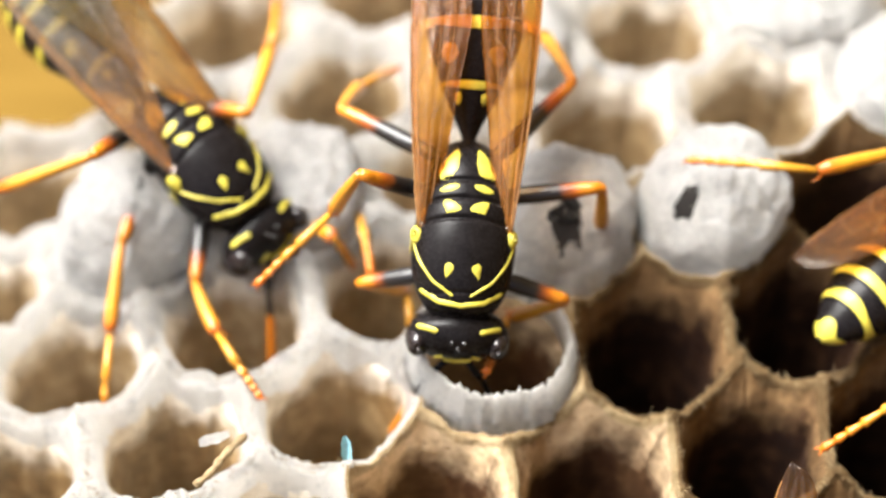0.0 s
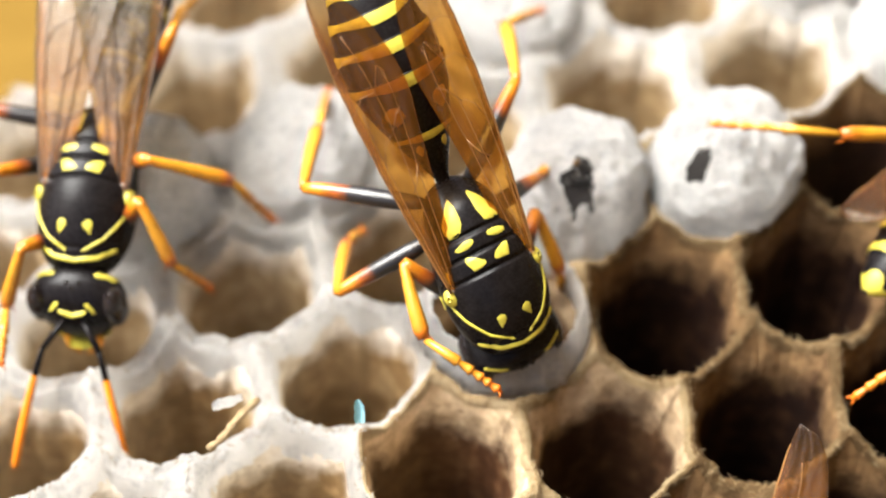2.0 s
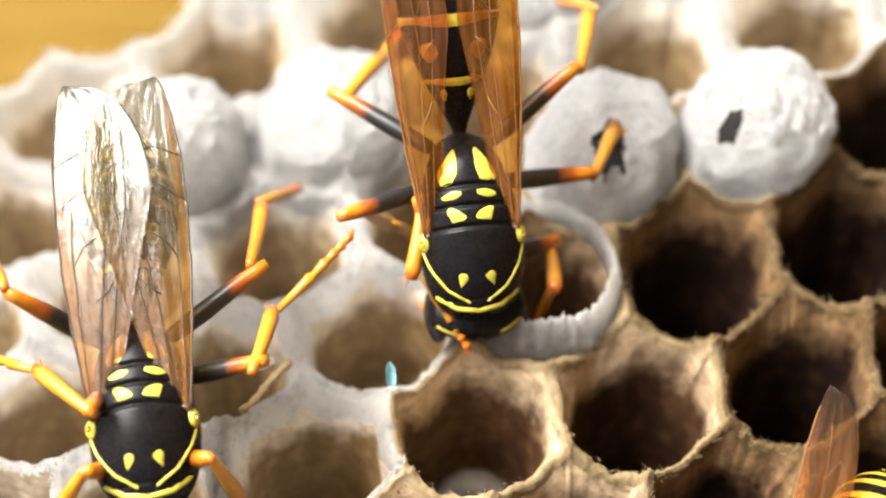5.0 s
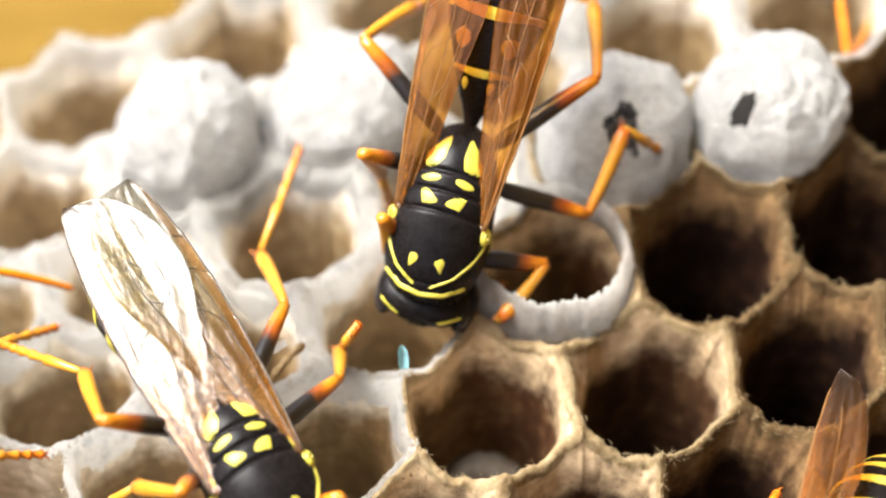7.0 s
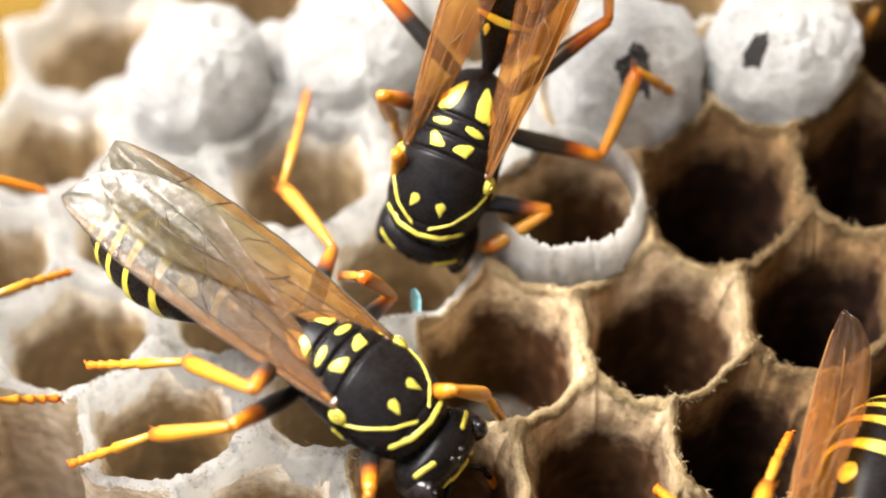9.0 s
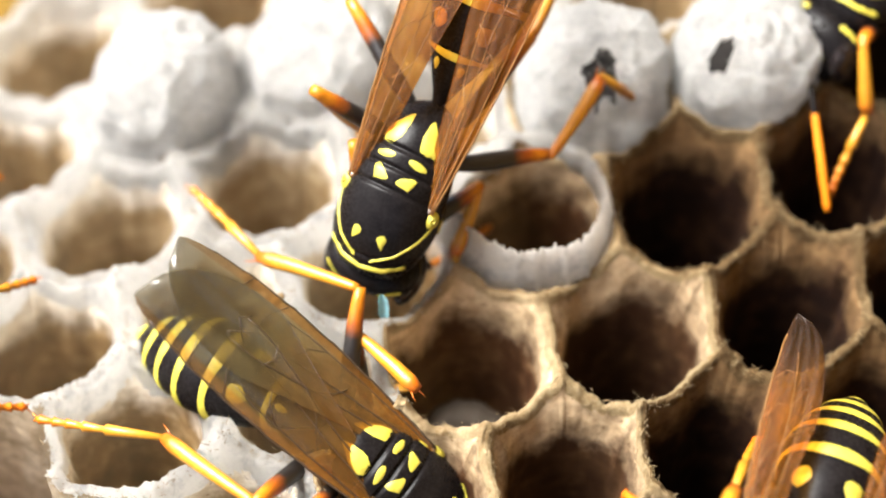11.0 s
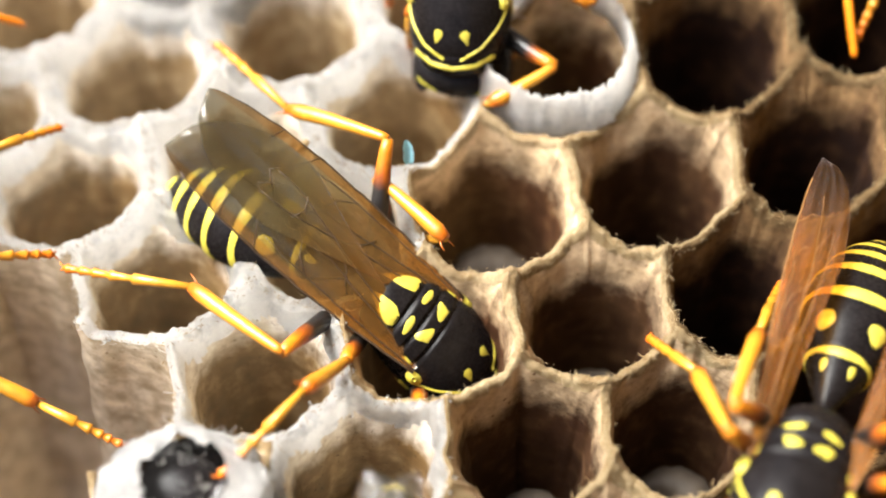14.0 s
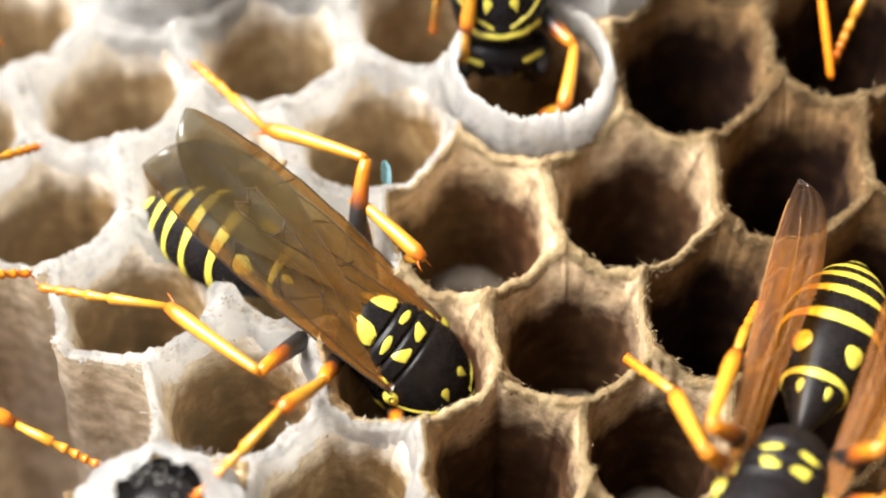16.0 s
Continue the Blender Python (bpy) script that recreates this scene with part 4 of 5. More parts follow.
def ground_board():
    v, f = [], []
    n = 30
    for r in range(n + 1):
        for k in range(n + 1):
            x, y = (k / n - 0.5) * 900, (r / n - 0.35) * 900
            v.append((x, y, -21.6 + 0.3 * noise.noise(Vector((x * 0.02, y * 0.05, 0)))))
    ob = new("ground", mesh_from("ground", v, grid_faces(n + 1, n + 1, False), WOOD))
    return tagged(ob, "ochre wooden board behind the nest", "board", kind="structure")


def sky_blocker():
    """An unseen timber wall, added beside the nest to cut sky light from the right."""
    v, f = [], []
    for r in range(13):
        for k in range(31):
            y, z = (k / 30 - 0.35) * 900, -21.6 + r / 12 * 420
            v.append((75 + 0.4 * noise.noise(Vector((y * 0.05, z * 0.02, 5))), y, z))
    g = grid_faces(13, 31, False)
    top = len(v)
    v += [(90, y, z) for _, y, z in v]
    f = [tuple(reversed(q)) for q in g] + [tuple(i + top for i in q) for q in g]
    ob = new("sky_blocker_east", mesh_from("sky_blocker_east", v, f, WOOD))
    return tagged(ob, "ochre timber wall beside the nest", "wall", kind="structure")


ground_board()
sky_blocker()
nest = wasp_nest()
silk_collar(nest, -1, 2, 0.62, 2.58)
rim_fibres(nest)
silk_threads(nest)
cap_fuzz(nest)
for _i, _j, _d, _t, _s in ((0, 0, 7.0, 20, 1.0), (-1, 1, 6.2, 15, 1.1), (0, -1, 7.0, 25, 1.0), (1, -1, 6.8, 10, 1.05), (-1, -1, 4.6, 18, 1.05)):
    larva(_i, _j, _d, _t, _s)
flake("blue_flake", "pale blue plastic flake stuck on a cell rim", "flake", BLUE, -6.00, 5.23, 0.30, 0.85, 0.34, 10, 62)
flake("white_flake", "small white silk scrap on a cell rim", "flake", SILK, -10.67, 5.47, 0.60, 1.0, 0.4, -80, 8)
twig(-10.70, 3.96, 0.45, 2.4, -38, 6)

wasp_a = wasp("black and yellow paper wasp stooping into an open cell", gaster=(4, 0), head=(-28, 0, 0), spread=(2, 2), wing=(10.3, 1.95, 1.2), tilt=16, seed=3)
wasp_b = wasp("black and yellow paper wasp walking over the comb with smoky wings", gaster=(6, 0), head=(-25, 0, 0), spread=(-1, -1), clear=True, wing=(10.5, 3.1, 0.8), seed=8)
wasp_c = wasp("black and yellow paper wasp resting at the comb's edge", gaster=(-4, 0), plain_back=True, spread=(5, 7), wing=(11.2, 1.6, 1.2), seed=13)
wasp_d = wasp("black and yellow paper wasp turning its striped abdomen away", gaster=(4, 0), spread=(8, 4), seed=21)
wasp_e = wasp("black and yellow paper wasp with long orange antennae", head=(-10, 0, 0), seed=25, bend=(0.60, 0.62, -0.10, 0.66, 0.60, -0.30))
wasp_f = wasp("black and yellow paper wasp at the outer wall of the nest", spread=(-3, -3), wing=(10.3, 2.8, 1.0), seed=31, bend=(0.3, 0.2, -0.9, 0.2, -0.9, -0.3))
wasp_g = wasp("black paper wasp head emerging from a torn silk cap", short=True, head=(-25, 0, 0), seed=35)
wasp_h = wasp("black and yellow paper wasp with glossy smoky folded wings", gaster=(2, 0), spread=(-4, -4), wing=(10.3, 1.9, 1.0), clear=True, seed=44)
wasp_i = wasp("black and yellow paper wasp stretching an orange feeler over the comb", seed=52, bend=(0.25, 0.92, 0.05, 0.08, 0.96, -0.12), other=(0.95, 0.1, 0.2, 0.7, -0.6, 0.2))

ROWS_A = [
    (0, -2.39, 11.05, 4.71, -30.9, -0.8, 177.9),
    (0.5, -2.47, 9.99, 4.29, -25.8, -0.8, 175.9),
    (1, -2.91, 9.87, 4.28, -24.7, 7.7, 187.2),
    (1.5, -2.15, 8.40, 4.21, -46.8, 9.7, 205.5),
    (2, -2.12, 8.50, 4.19, -47.7, 10.9, 207.2),
    (2.5, -1.77, 9.22, 4.21, -52.2, 11.1, 214.8),
    (3, -2.23, 9.35, 4.23, -50.7, 16.9, 215.4),
    (3.5, -2.25, 9.15, 4.25, -42.0, 15.9, 213.5),
    (4, -3.00, 8.46, 4.23, -47.4, 4.1, 200.8),
    (6.5, -4.14, 9.81, 2.74, -38.2, 5.2, 173.0),
    (7, -4.78, 9.09, 3.20, -40.7, -3.3, 163.7),
    (7.5, -4.82, 8.94, 2.93, -44.0, -2.7, 163.4),
    (8, -4.48, 9.78, 2.95, -44.0, -2.6, 163.9),
    (8.5, -5.05, 9.12, 2.88, -45.4, -4.2, 160.0),
    (9, -4.94, 9.22, 3.06, -42.3, -7.7, 158.1),
    (11.3, -5.60, 8.10, 3.01, -44.8, -5.0, 151.7),
    (11.5, -5.47, 9.20, 2.88, -48.8, -5.5, 151.2),
    (12, -4.75, 9.69, 2.87, -47.9, -6.4, 150.3),
    (12.5, -4.86, 9.85, 2.66, -41.0, 1.8, 158.0),
    (13, -4.40, 10.59, 2.52, -42.6, 2.6, 157.9),
    (13.5, -4.54, 11.39, 2.55, -42.2, 6.3, 170.9),
    (14, -4.30, 10.57, 2.53, -42.8, 5.4, 170.2),
    (14.5, -4.64, 12.94, 2.53, -42.7, 4.2, 171.6),
    (14.8, -4.55, 14.70, 2.53, -42.7, 3.4, 171.0),
    (15, -4.33, 15.90, 2.53, -42.2, 2.6, 170.7),
    (15.25, -4.00, 17.00, 2.53, -42.0, 2.6, 173.0),
    (15.5, -3.40, 15.90, 2.54, -41.2, 3.2, 178.5),
    (15.8, -2.75, 14.10, 2.55, -40.5, 2.9, 181.5),
    (16, -2.39, 12.69, 2.56, -40.0, 2.7, 182.9),
]
JOINTS_A = {
    ("hind", 1): [(0, -6.71, 15.92, 5.52, -5.85, 19.12, 3.47, -4.66, 22.56, 1.17), (0.9, -7.08, 15.31, 5.26, -5.82, 18.4, 3.25, -4.63, 21.81, 0.92), (1.5, -8.44, 11.11, 5.24, -7.71, 14.74, 4.01, -7.59, 18.58, 2.09), (2.5, -7.76, 11.29, 4.39, -7.48, 15.11, 3.62, -7.45, 18.81, 1.44), (4, -8.45, 12.23, 4.92, -7.5, 15.8, 3.68, -7.06, 19.46, 1.45), (7, -7.46, 13.66, 6.65, -5.75, 16.82, 5.14, -5, 20.38, 2.85)],
    ("hind", -1): [(0, 1.48, 16.52, 6.5, 0.42, 20.07, 5.26, -0.54, 23.55, 2.93), (0.9, 0.61, 15.54, 5.88, 0.4, 19.41, 5.48, -0.55, 22.89, 3.13), (1.5, -0.96, 14.36, 7.02, -1.39, 18.06, 5.86, 0.22, 21.33, 3.57), (2.5, -0.45, 14.7, 7.31, -1.32, 18.12, 5.65, 0.29, 21.45, 3.44), (4, -0.59, 14.03, 6.87, -0.37, 17.74, 5.69, -1.22, 20.95, 2.96), (7, 0.06, 12.54, 6.14, 0.1, 16.42, 5.77, -0.61, 19.8, 3.21)],
    ("mid", 1): [(0, -4.26, 12.09, 6, -6.63, 12.5, 4.04, -9.13, 10.55, 2.56), (1, -6.07, 12.24, 2.8, -7.98, 11.7, 1.8, -9.76, 9.73, 0.3), (1.5, -6.39, 8.18, 3.6, -6.66, 11.06, 2.49, -6.27, 13.5, 0.02), (2.5, -6.19, 9.06, 2.55, -6.45, 11.87, 1.27, -6.04, 14.51, -0.98), (4, -6.79, 8.38, 3.98, -5.85, 10.23, 1.68, -5.52, 13.03, -0.4), (7, -7.38, 9.47, 5.79, -6.84, 10.96, 3.12, -6.63, 12.28, -0.11)],
    ("mid", -1): [(0, 1.36, 12.66, 5.18, 2.3, 13.44, 2.33, 3.26, 14.9, -0.7), (0.9, 1.3, 13.79, 3.96, 2.29, 14.67, 1.16, 3.44, 15.88, -1.92), (1.5, 0.68, 13.06, 3.81, 1.09, 15.72, 2.28, 3.19, 14.58, -0.29), (2.5, 0.84, 14.43, 2.98, 1.28, 16.93, 1.2, 3.12, 14.06, 0.42), (4, 0.6, 12.4, 4.47, 1.16, 15.07, 2.99, 3.09, 14.09, 0.25), (7, 0.77, 10.51, 2.2, 1.09, 12.2, 4.2, 3.0, 13.19, 1.5)],
    ("front", 1): [(0, -5.66, 11, 2.26, -4.15, 12.15, 0.64, -3.81, 9.6, -0.69), (0.9, -5.45, 9.7, 2.83, -4.14, 10.93, 1.09, -3.82, 8.27, -0.03), (1.5, -4.44, 7.37, 1.52, -3.33, 8.47, -0.44, -1.63, 6.32, 0.52), (2, -4.8, 8.0, 4.2, -4.01, 6.53, 3.0, -1.53, 5.12, 2.3), (2.5, -5.2, 8.9, 4.2, -4.59, 7.43, 3.0, -1.22, 6.28, 2.3), (3, -4.6, 8.0, 4.2, -3.79, 6.4, 3.0, 0.08, 6.62, 2.3), (3.5, -4.5, 9.5, 4.2, -3.69, 8.2, 3.0, -0.74, 6.18, 2.3), (4, -5.0, 9.0, 4.2, -4.27, 7.62, 3.0, -2.93, 4.71, 2.2), (7, -6.75, 8.24, 4.18, -6.52, 8.75, 1.74, -6.37, 9.36, -1.09), (8, -6.45, 8.93, 4.18, -6.22, 9.44, 1.74, -6.07, 10.05, -1.09), (9, -6.91, 8.37, 4.18, -6.68, 8.88, 1.74, -6.53, 9.49, -1.09), (12.5, -6.83, 9.00, 4.18, -6.60, 9.51, 1.74, -6.45, 10.12, -1.09), (14, -6.27, 9.72, 4.18, -6.04, 10.23, 1.74, -5.89, 10.84, -1.09)],
    ("front", -1): [(0, -0.26, 10.24, 3.44, -0.75, 10.7, 1.03, -1.48, 7.93, 1.46), (0.9, -0.27, 9.48, 3.37, -0.76, 9.94, 0.96, -1.5, 7.17, 1.43), (1.5, 0.03, 9.95, 3.38, 0.4, 10.54, 0.98, 0.82, 11.73, -1.63), (2.5, 0.9, 13.41, 0.89, 0.71, 11.05, 1.69, 0.94, 11.68, -1.13), (4, 0.27, 11.61, 1.54, 0.02, 9.35, 2.59, 0.04, 10, -0.24), (7, -1.63, 8.57, 1.2, -2.92, 6.95, 0.7, -2.84, 8.48, -1.28), (9, -1.67, 8.29, 1.2, -3.81, 7.49, 0.7, -3.77, 9.03, -1.27), (12.5, -1.71, 8.81, 1.2, -3.42, 7.34, 0.7, -3.36, 8.88, -1.27)],
}
ROWS_B = [
    (0, -11.29, 16.33, 2.46, -20.6, 8.1, 224.3),
    (0.5, -10.84, 14.75, 2.59, -24.2, 4.9, 219.1),
    (1, -11.71, 15.72, 2.48, -27.4, 4.1, 208.0),
    (1.5, -13.80, 13.08, 2.44, -26.0, 8.9, 193.3),
    (2, -15.17, 12.96, 2.45, -27.3, 3.8, 172.8),
    (2.5, -14.03, 9.31, 2.42, -27.3, 2.6, 172.5),
    (3, -14.50, 6.40, 2.19, -20.3, 1.3, 172.0),
    (3.5, -14.65, 3.92, 2.45, -25.1, 10.7, 180.0),
    (4, -14.40, 2.45, 2.15, -21.0, 7.0, 181.0),
    (6.5, -11.12, 2.24, 2.44, -25.5, 3.4, 207.4),
    (7, -10.18, -0.39, 2.20, -15.9, 3.1, 211.7),
    (7.5, -9.34, -0.63, 2.21, -14.0, 3.4, 214.6),
    (8, -8.31, 0.19, 2.20, -17.4, 1.6, 222.9),
    (8.5, -7.88, -0.00, 2.26, -12.8, 2.0, 223.1),
    (9, -7.61, 1.06, 2.37, -13.7, 5.7, 234.7),
    (11.3, -5.48, 0.40, -2.25, -42.0, 9.4, 236.8),
    (16, -5.48, 0.40, -2.25, -42.0, 9.4, 236.8),
]
JOINTS_B = {
    ("front", 1): [(0, -11.39, 12.76, 0.08, -10.46, 10.44, 0.17, -8.92, 8.04, -0.39), (0.9, -11.32, 12.11, 0.45, -10.39, 9.79, 0.58, -9.22, 7.15, 0.37), (2.5, -16.18, 6.91, 2.5, -16.78, 7.19, 0.08, -16.15, 4.5, 0.98), (4, -16.09, 0.16, 2.77, -17.05, 0.06, 0.47, -16.37, -2.47, 1.72), (7, -10.84, -3.06, 3.14, -11.35, -2.92, 0.7, -10.73, -5.18, 2.4), (9, -7.19, -2.59, 2.1, -7.5, -2.46, -0.37, -7.7, -4.67, 1.5), (11.3, -5.6, -2.3, -2.4, -5.0, -3.0, -4.4, -4.8, -3.0, -6.8), (16, -5.6, -2.3, -2.4, -5.0, -3.0, -4.4, -4.8, -3.0, -6.8)],
    ("mid", 1): [(0, -13.88, 13.53, 1.17, -14.16, 11.04, -0.65, -14.36, 8.2, -2.7), (0.9, -14.51, 13.43, 1.47, -14.62, 11.03, -0.49, -14.67, 8.21, -2.55), (2.5, -16.57, 8.99, 4.43, -18.35, 9.83, 2.03, -19.96, 10.17, -1.05), (4, -15.82, 1.33, 4.13, -17.53, 3.74, 3.2, -19.68, 5.89, 1.48), (7, -12.13, -2.02, 4.07, -13.79, -0.47, 1.95, -15.72, 0.16, -0.9), (9, -11.19, -1.27, 3.43, -13.72, -0.53, 1.8, -16.55, -0.36, -0.26), (11.3, -6.58, -2.55, 0.9, -8.88, -4.18, 2.2, -11.22, -6.59, 1.23), (16, -6.58, -2.55, 0.9, -8.88, -4.18, 2.2, -11.22, -6.59, 1.23)],
    ("hind", 1): [(0, -14.61, 14.25, 4.65, -17.95, 14.51, 2.66, -21.3, 15.15, 0.04), (0.9, -15.25, 14.01, 4.28, -18.09, 14.81, 1.73, -21.45, 15.18, -0.94), (2.5, -18.43, 13.4, 3.07, -20.12, 16.76, 2.03, -21.52, 20.53, 0.52), (4, -18.14, 5.87, 4.25, -19.93, 9.16, 3.15, -21.35, 12.85, 1.46), (7, -14.45, -0.32, 5.12, -15.55, 2.83, 3.1, -18.71, 5.16, 1.35), (9, -10.45, -1.03, 4.98, -12.77, 1.34, 2.94, -16.24, 2.62, 0.75), (11.3, -9.92, -2.42, 1.1, -12.59, 0.37, 0.54, -16.74, 1.35, 0), (16, -9.92, -2.42, 1.1, -12.59, 0.37, 0.54, -16.74, 1.35, 0)],
    ("front", -1): [(0, -7.63, 15.56, 0.27, -6.68, 13.64, 1.56, -5.93, 14.68, -1.04), (0.9, -8.05, 14.19, 1.11, -7.37, 12.1, 2.3, -6.67, 13.15, -0.31), (2.5, -11.62, 8.2, 3.29, -10.5, 8.41, 1.07, -9.47, 9.82, -1.25), (4, -11.73, 0.19, 3.43, -11.43, 0.45, 0.96, -10.8, 1.2, -1.77), (7, -7.7, -1.57, 3.26, -7.11, -1.03, 0.89, -6.13, -0.38, -1.76), (9, -4.84, 0.19, 3.28, -3.8, 1.33, 1.32, -3.03, 1.9, -1.42), (11.3, -4.7, -0.9, -4.2, -4.5, -1.6, -5.6, -4.4, -1.9, -8.0), (16, -4.7, -0.9, -4.2, -4.5, -1.6, -5.6, -4.4, -1.9, -8.0)],
    ("mid", -1): [(0, -8.43, 17.38, 1.28, -5.84, 16.15, 0.09, -5.31, 12.77, 0.83), (0.9, -8.41, 16.52, 1.13, -7.25, 13.82, 2.11, -6.51, 14.26, -1.29), (2.5, -10.87, 9.73, 4.87, -8.19, 10.88, 3.83, -6.81, 12.19, 0.89), (4, -11.38, 2.18, 4.88, -10.73, 5.12, 4.12, -8.93, 7.01, 1.78), (7, -8, 4.2, 1.1, -8.15, 6.69, -0.74, -7.3, 5.36, 2.38), (8, -7.29, 4.01, 1.60, -8.08, 5.89, 1.00, -7.55, 8.46, 0.30), (9, -6.76, 5.66, 0.5, -7.64, 4.4, 3.19, -8.33, 6.47, 0.45), (11.3, -6.97, 4.27, 0.83, -4.82, 2.04, 0.7, -5.82, 3.93, -2.08), (16, -6.97, 4.27, 0.83, -4.82, 2.04, 0.7, -5.82, 3.93, -2.08)],
    ("hind", -1): [(0, -9.62, 16.52, 4.55, -9.07, 20.36, 4.16, -9, 24.42, 2.73), (0.9, -9.55, 16.14, 5.37, -9.21, 19.86, 4.26, -9.26, 23.74, 2.39), (2.5, -11.53, 14.59, 5.6, -12.15, 18.29, 4.55, -12.25, 22.22, 2.81), (4, -11.33, 7.19, 4.75, -11.08, 10.97, 3.8, -9.81, 14.14, 1.18), (6.5, -10.34, 7.95, 2.20, -11.12, 12.05, 0.50, -9.92, 15.80, -0.80), (7, -9.74, 6.17, 2.28, -10.85, 9.55, 0.67, -9.62, 13.57, 1.56), (8, -9.26, 5.90, 2.00, -10.57, 9.44, 0.60, -9.71, 14.16, 0.90), (9, -8.7, 7.07, 1.16, -10.57, 10.37, 0.29, -9.84, 14.61, 0.27), (11.3, -6.59, 4.99, 2.09, -9.89, 6.82, 1.08, -12.45, 10.25, 0.4), (16, -6.59, 4.99, 2.09, -9.89, 6.82, 1.08, -12.45, 10.25, 0.4)],
}
ROWS_C = [(0, 5.8, -7.5, 2.3, 8, 0, 158), (3.5, 5.65, -7.5, 2.3, 8, 0, 158), (7, 5.55, -7.5, 2.3, 8, 0, 158), (9, 5.25, -7.5, 2.3, 8, 0, 158), (11.3, 4.86, -7.5, 2.3, 8, 0, 158), (16, 4.86, -7.5, 2.3, 8, 0, 158)]
JOINTS_C = {
    ("mid", 1): [(14.5, 2.86, -6.68, 4.22, 2.34, -3.97, 2.8, 1.2, -1.49, 0.61)],
    ("hind", 1): [(14.5, 3.01, -6.11, 4.61, 4.19, -2.76, 2.99, 5.39, 0.57, 0.55)],
    ("front", 1): [(14.5, 2.7, -8.91, 4.06, 2.21, -8.71, 1.61, 1.56, -8.09, -1.14)],
    ("mid", -1): [(14.5, 7.45, -8.24, 4.08, 9.26, -6.32, 2.44, 10.99, -4.33, 0.14)],
    ("hind", -1): [(14.5, 7.45, -7, 4.95, 9.11, -3.98, 3.13, 11.02, -1.08, 0.59)],
    ("front", -1): [(14.5, 6.08, -9.85, 3.95, 7.09, -9.76, 1.67, 8.22, -9.57, -1)],
}
ROWS_D = [(0, 17.73, 16.45, 3.0, 8, 0, -50), (0.5, 18.21, 16.68, 3.0, 8, 0, -50), (1, 18.76, 17.1, 3.0, 8, 0, -50), (1.5, 18.79, 17.4, 3.0, 8, 0, -50), (2, 18.92, 16.9, 3.0, 8, 0, -50), (2.4, 19.5, 16.6, 3.0, 8, 0, -50), (3, 21.5, 17.5, 3.0, 8, 0, -50), (3.6, 24.8, 19.5, 3.0, 8, 0, -50), (16, 25.8, 20.5, 3.0, 8, 0, -50)]
ROWS_E = [(0, 14.77, 33.04, 3.6, -4, 0, 135), (6, 12.77, 28.04, 3.6, -4, 0, 135), (7.5, 11.0, 25.2, 3.6, -4, 0, 135), (8, 9.9, 23.8, 3.6, -4, 0, 135), (9, 11.1, 23.2, 3.6, -4, 0, 135), (11.2, 11.0, 17.5, 3.6, -4, 0, 135), (16, 11.0, 17.5, 3.6, -4, 0, 135)]
ROWS_H = [(0, -6.6, -24.5, 2.6, 6, 0, 178), (10, -6.6, -23.5, 2.6, 6, 0, 178), (12, -6.5, -18.3, 2.6, 6, 0, 178), (13, -6.7, -17.4, 2.6, 6, 0, 180), (14.5, -6.5, -18.4, 2.6, 6, 0, 178), (15.2, -6.5, -20.5, 2.6, 6, 0, 178), (16, -6.5, -20.8, 2.6, 6, 0, 178)]
ROWS_F = [(0, -27.97, -0.2, 1.60, -6, 0, -92), (4.2, -27.97, -0.2, 1.60, -6, 0, -92), (6.3, -22.9, -0.2, 1.60, -6, 0, -92), (16, -22.9, -0.2, 1.60, -6, 0, -92)]
ROWS_I = [(0, -33.5, 6.2, 2.9, -4, 0, -72), (6.5, -28.0, 6.6, 2.9, -4, 0, -72), (7, -25.8, 7.0, 2.9, -4, 0, -72), (8, -27.6, 9.9, 2.9, -4, 0, -72), (9, -27.3, 8.75, 2.9, -4, 0, -72), (11.3, -27.8, 9.75, 2.9, -4, 0, -72), (16, -27.8, 9.75, 2.9, -4, 0, -72)]
ROW_G = (0, -11.85, -5.05, -2.25, 72, 0, 160)

HEAD_A = [(0, -28), (1, -32), (1.5, -50), (2.2, -62), (4, -62), (6.5, -66), (9, -72), (11.3, -74), (14.4, -74), (15.2, -50), (16, -44)]
HEAD_B = [(0, -20), (1, -8), (1.5, 4), (2, 14), (2.5, 20), (3, 6), (4, -15), (6.5, -45), (8, -45), (9, -35), (11.3, -60), (16, -60)]
REACH_F = {("mid", 1): [(0, -22.0, -0.6, 4.2, -19.8, 0.0, 2.6, -16.94, 0.98, 1.5)], ("front", 1): [(0, -18.6, -3.0, 1.5, -16.39, -3.26, -1.0, -13.79, -4.42, -1.5)], ("front", -1): [(0, -20.92, 4.15, 1.23, -18.99, 5.74, 1.16, -17.02, 7.36, -0.22)]}
REACH_D = {("hind", -1): [(0, 12.6, 15.2, 8.0, 9.27, 13.54, 5.4, 4.0, 14.65, 4.9)], ("hind", 1): [(0, 15.3, 9.0, 4.5, 12.46, 6.73, 2.5, 8.94, 5.58, 0.5)]}


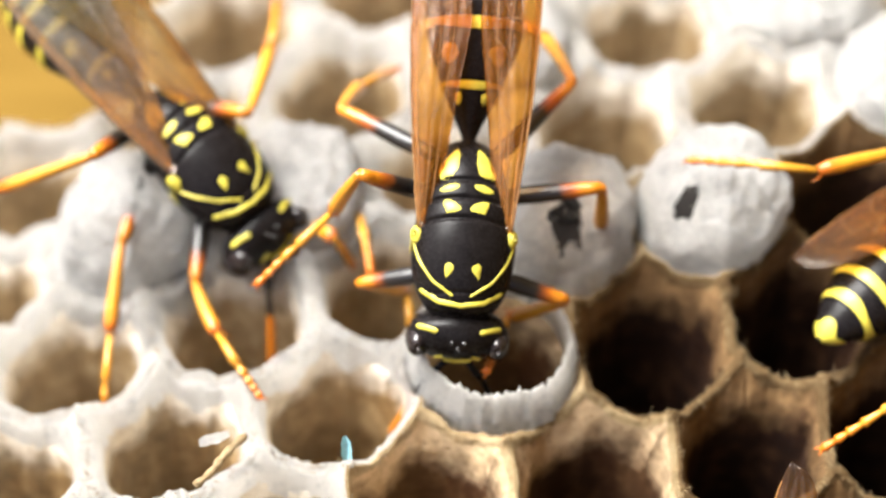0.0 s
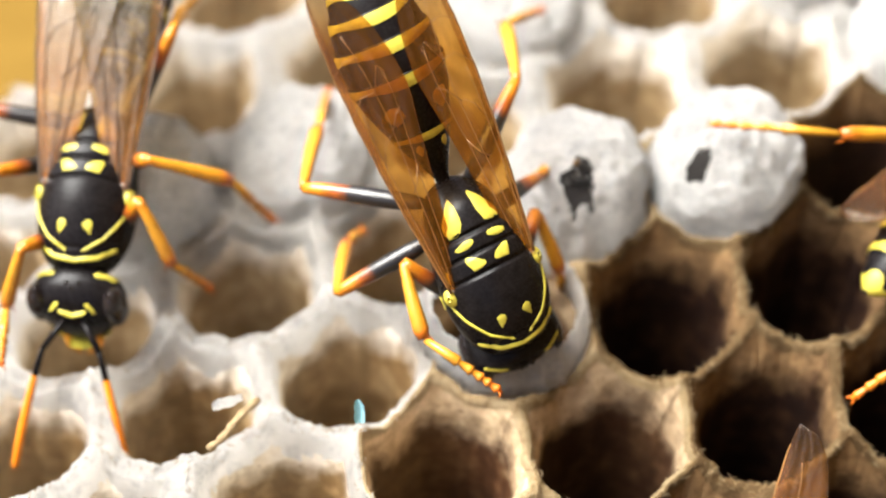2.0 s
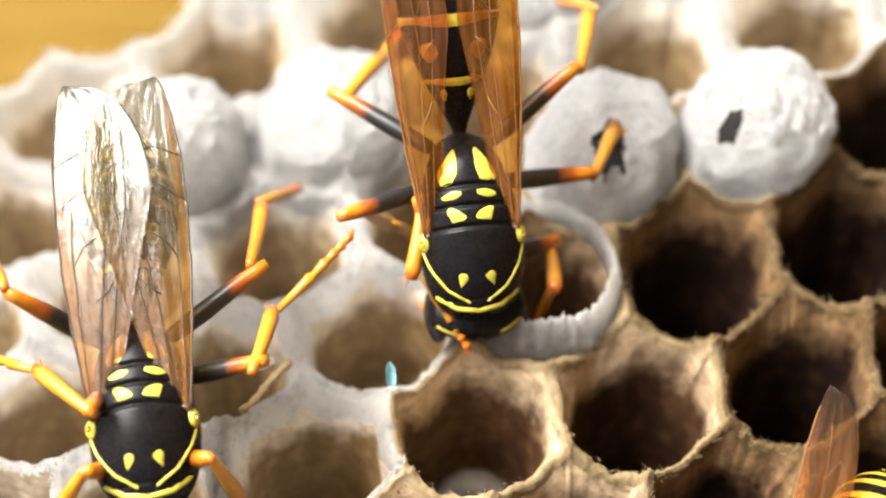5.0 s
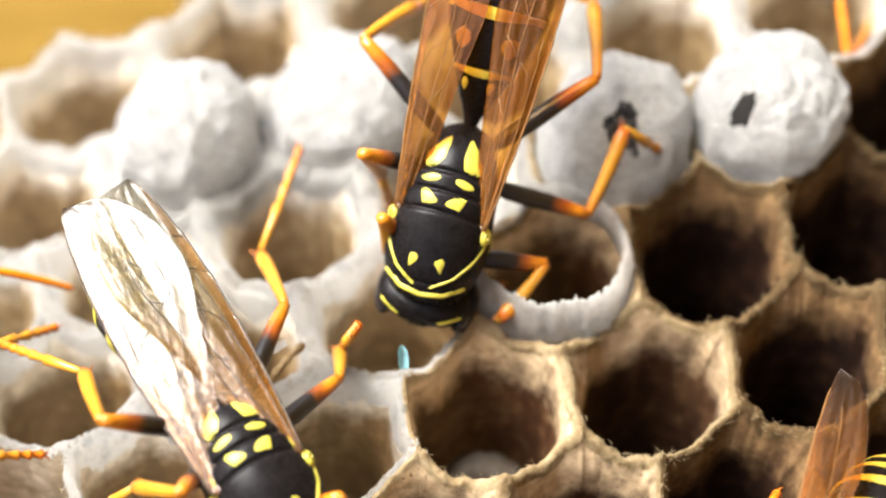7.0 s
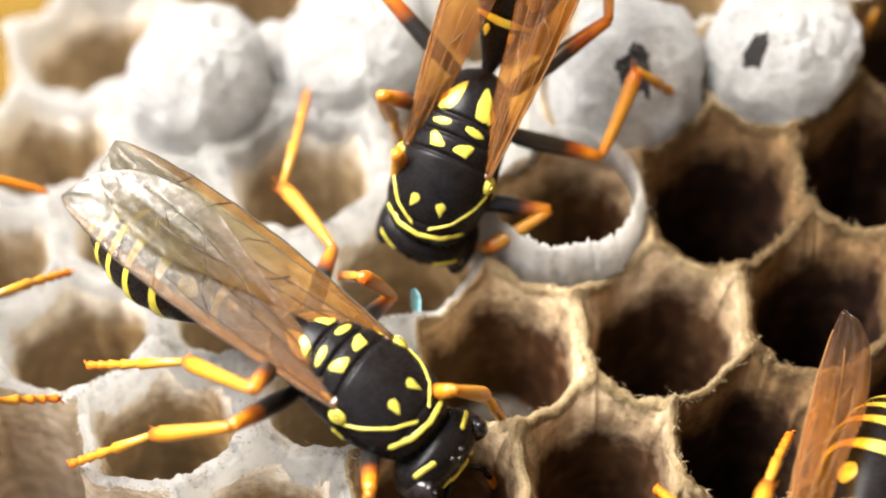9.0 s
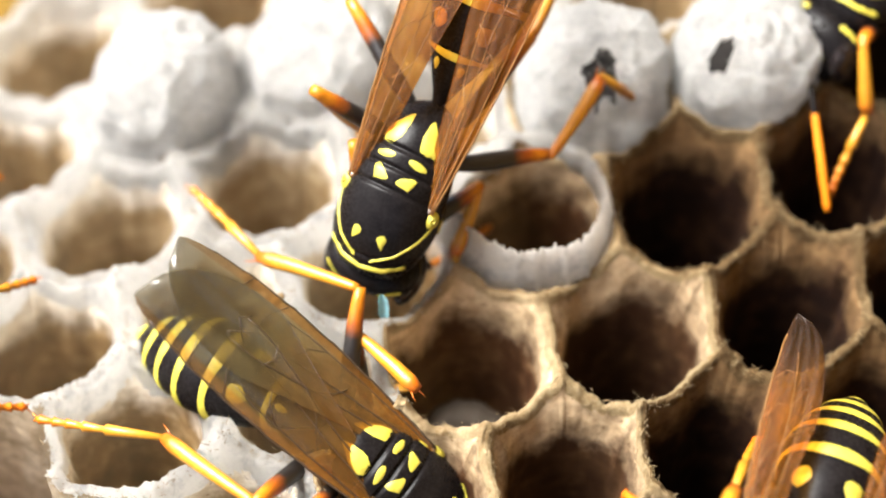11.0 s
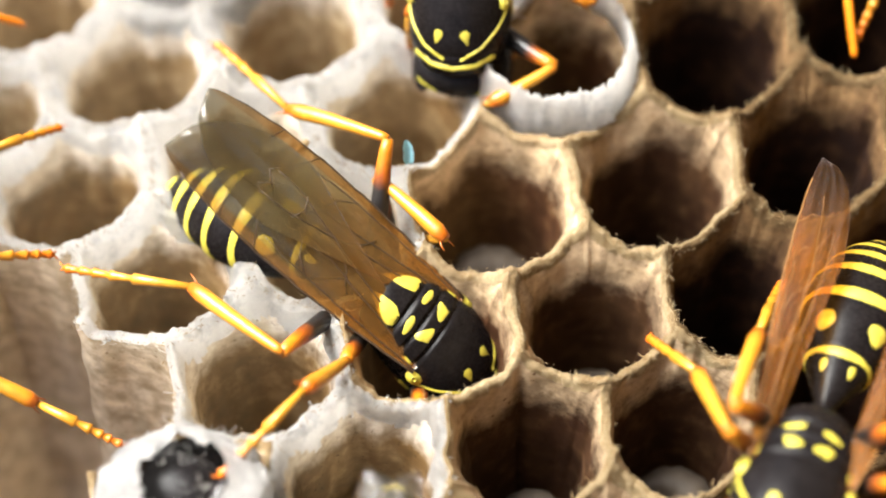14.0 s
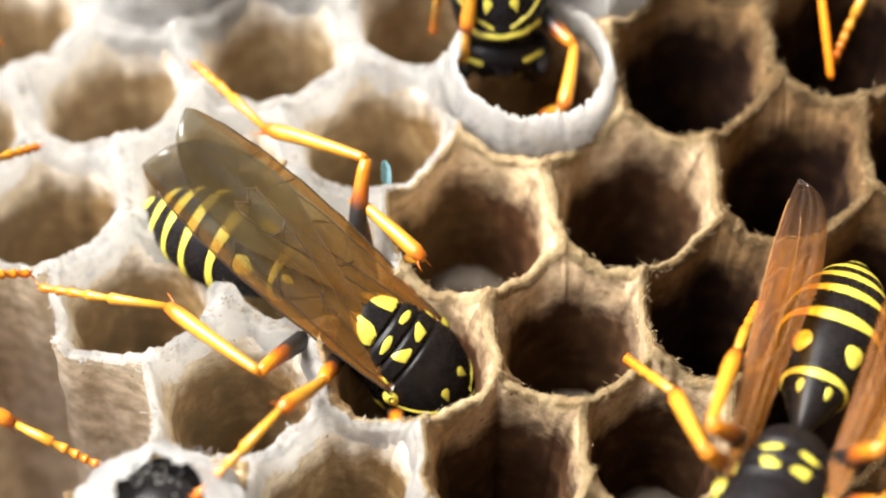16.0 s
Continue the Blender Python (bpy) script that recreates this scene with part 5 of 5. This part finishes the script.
def standing(rows):
    """Joints for a wasp that simply stands: feet spread round it at its first place."""
    m = body_pose(rows[0])
    out = {}
    for kind, k, a, f in (("front", (1.9, 3.4, 0.2), (2.9, 4.2, -1.4), (3.2, 5.6, -2.4)), ("mid", (3.2, 0.6, 0.2), (4.6, 0.8, -1.6), (6.2, 1.0, -2.4)), ("hind", (3.2, -3.2, 0.6), (4.4, -5.4, -1.4), (5.4, -8.0, -2.4))):
        for s in (-1, 1):
            p = [m @ (Vector((v[0] * s, v[1], v[2])) * MM) / MM for v in (k, a, f)]
            out[kind, s] = [(rows[0][0], *p[0], *p[1], *p[2])]
    return out


def motions():
    move_wasp(wasp_a, ROWS_A, JOINTS_A, 14.4)
    move_wasp(wasp_b, ROWS_B, JOINTS_B, striding=True)
    move_wasp(wasp_c, ROWS_C, JOINTS_C)
    move_wasp(wasp_d, ROWS_D, {**standing(ROWS_D), **REACH_D}, 2.4)
    move_wasp(wasp_e, ROWS_E, standing(ROWS_E), 0)
    move_wasp(wasp_f, ROWS_F, {**standing(ROWS_F[-1:]), **REACH_F})
    move_wasp(wasp_i, ROWS_I, standing([(0, -38.5, 4.6, 2.9, -4, 0, -72)]), 0)
    move_wasp(wasp_h, ROWS_H, standing(ROWS_H), 0)
    walk(wasp_g[0], [(0, body_pose(ROW_G)), (16, body_pose(ROW_G))])
    # the walking wasp lifts wings and abdomen once its head is down in the cell
    for t_rows in ((wasp_b[2], [(0, -14, 0), (4.2, -14, 0), (6.3, -23, 0), (8, -23, 0), (9, -20, 0), (11.3, -51, 0), (16, -51, 0)]),):
        walk(t_rows[0], [(t, pose(0, -3.0 * MM, -0.12 * MM, -a, 0, o)) for t, a, o in t_rows[1]])
    # heads dip into the cells and come up again
    for made, nods in ((wasp_a, HEAD_A), (wasp_b, HEAD_B)):
        walk(made[4], [(t, pose(0, 2.72 * MM, -0.1 * MM, a, 0, 0)) for t, a in nods])
    for wg, s in wasp_b[3]:
        walk(wg, [(t, pose(1.47 * s * MM, 0.05 * MM, 0.78 * MM, -a, 14 * s, o * s + k)) for t, a, o, k in ((0, 4, 1, 0), (2, 8, 1, 0), (2.5, 11, 1, 0), (3.5, 11, 1, 0), (4.2, 9, 1, 0), (6.3, -4, 1, 0), (8, -4, 1, 0), (9, -1, 1, 0), (11.3, -6, 1.5, -0.5), (16, -6, 1.5, -0.5))])


motions()
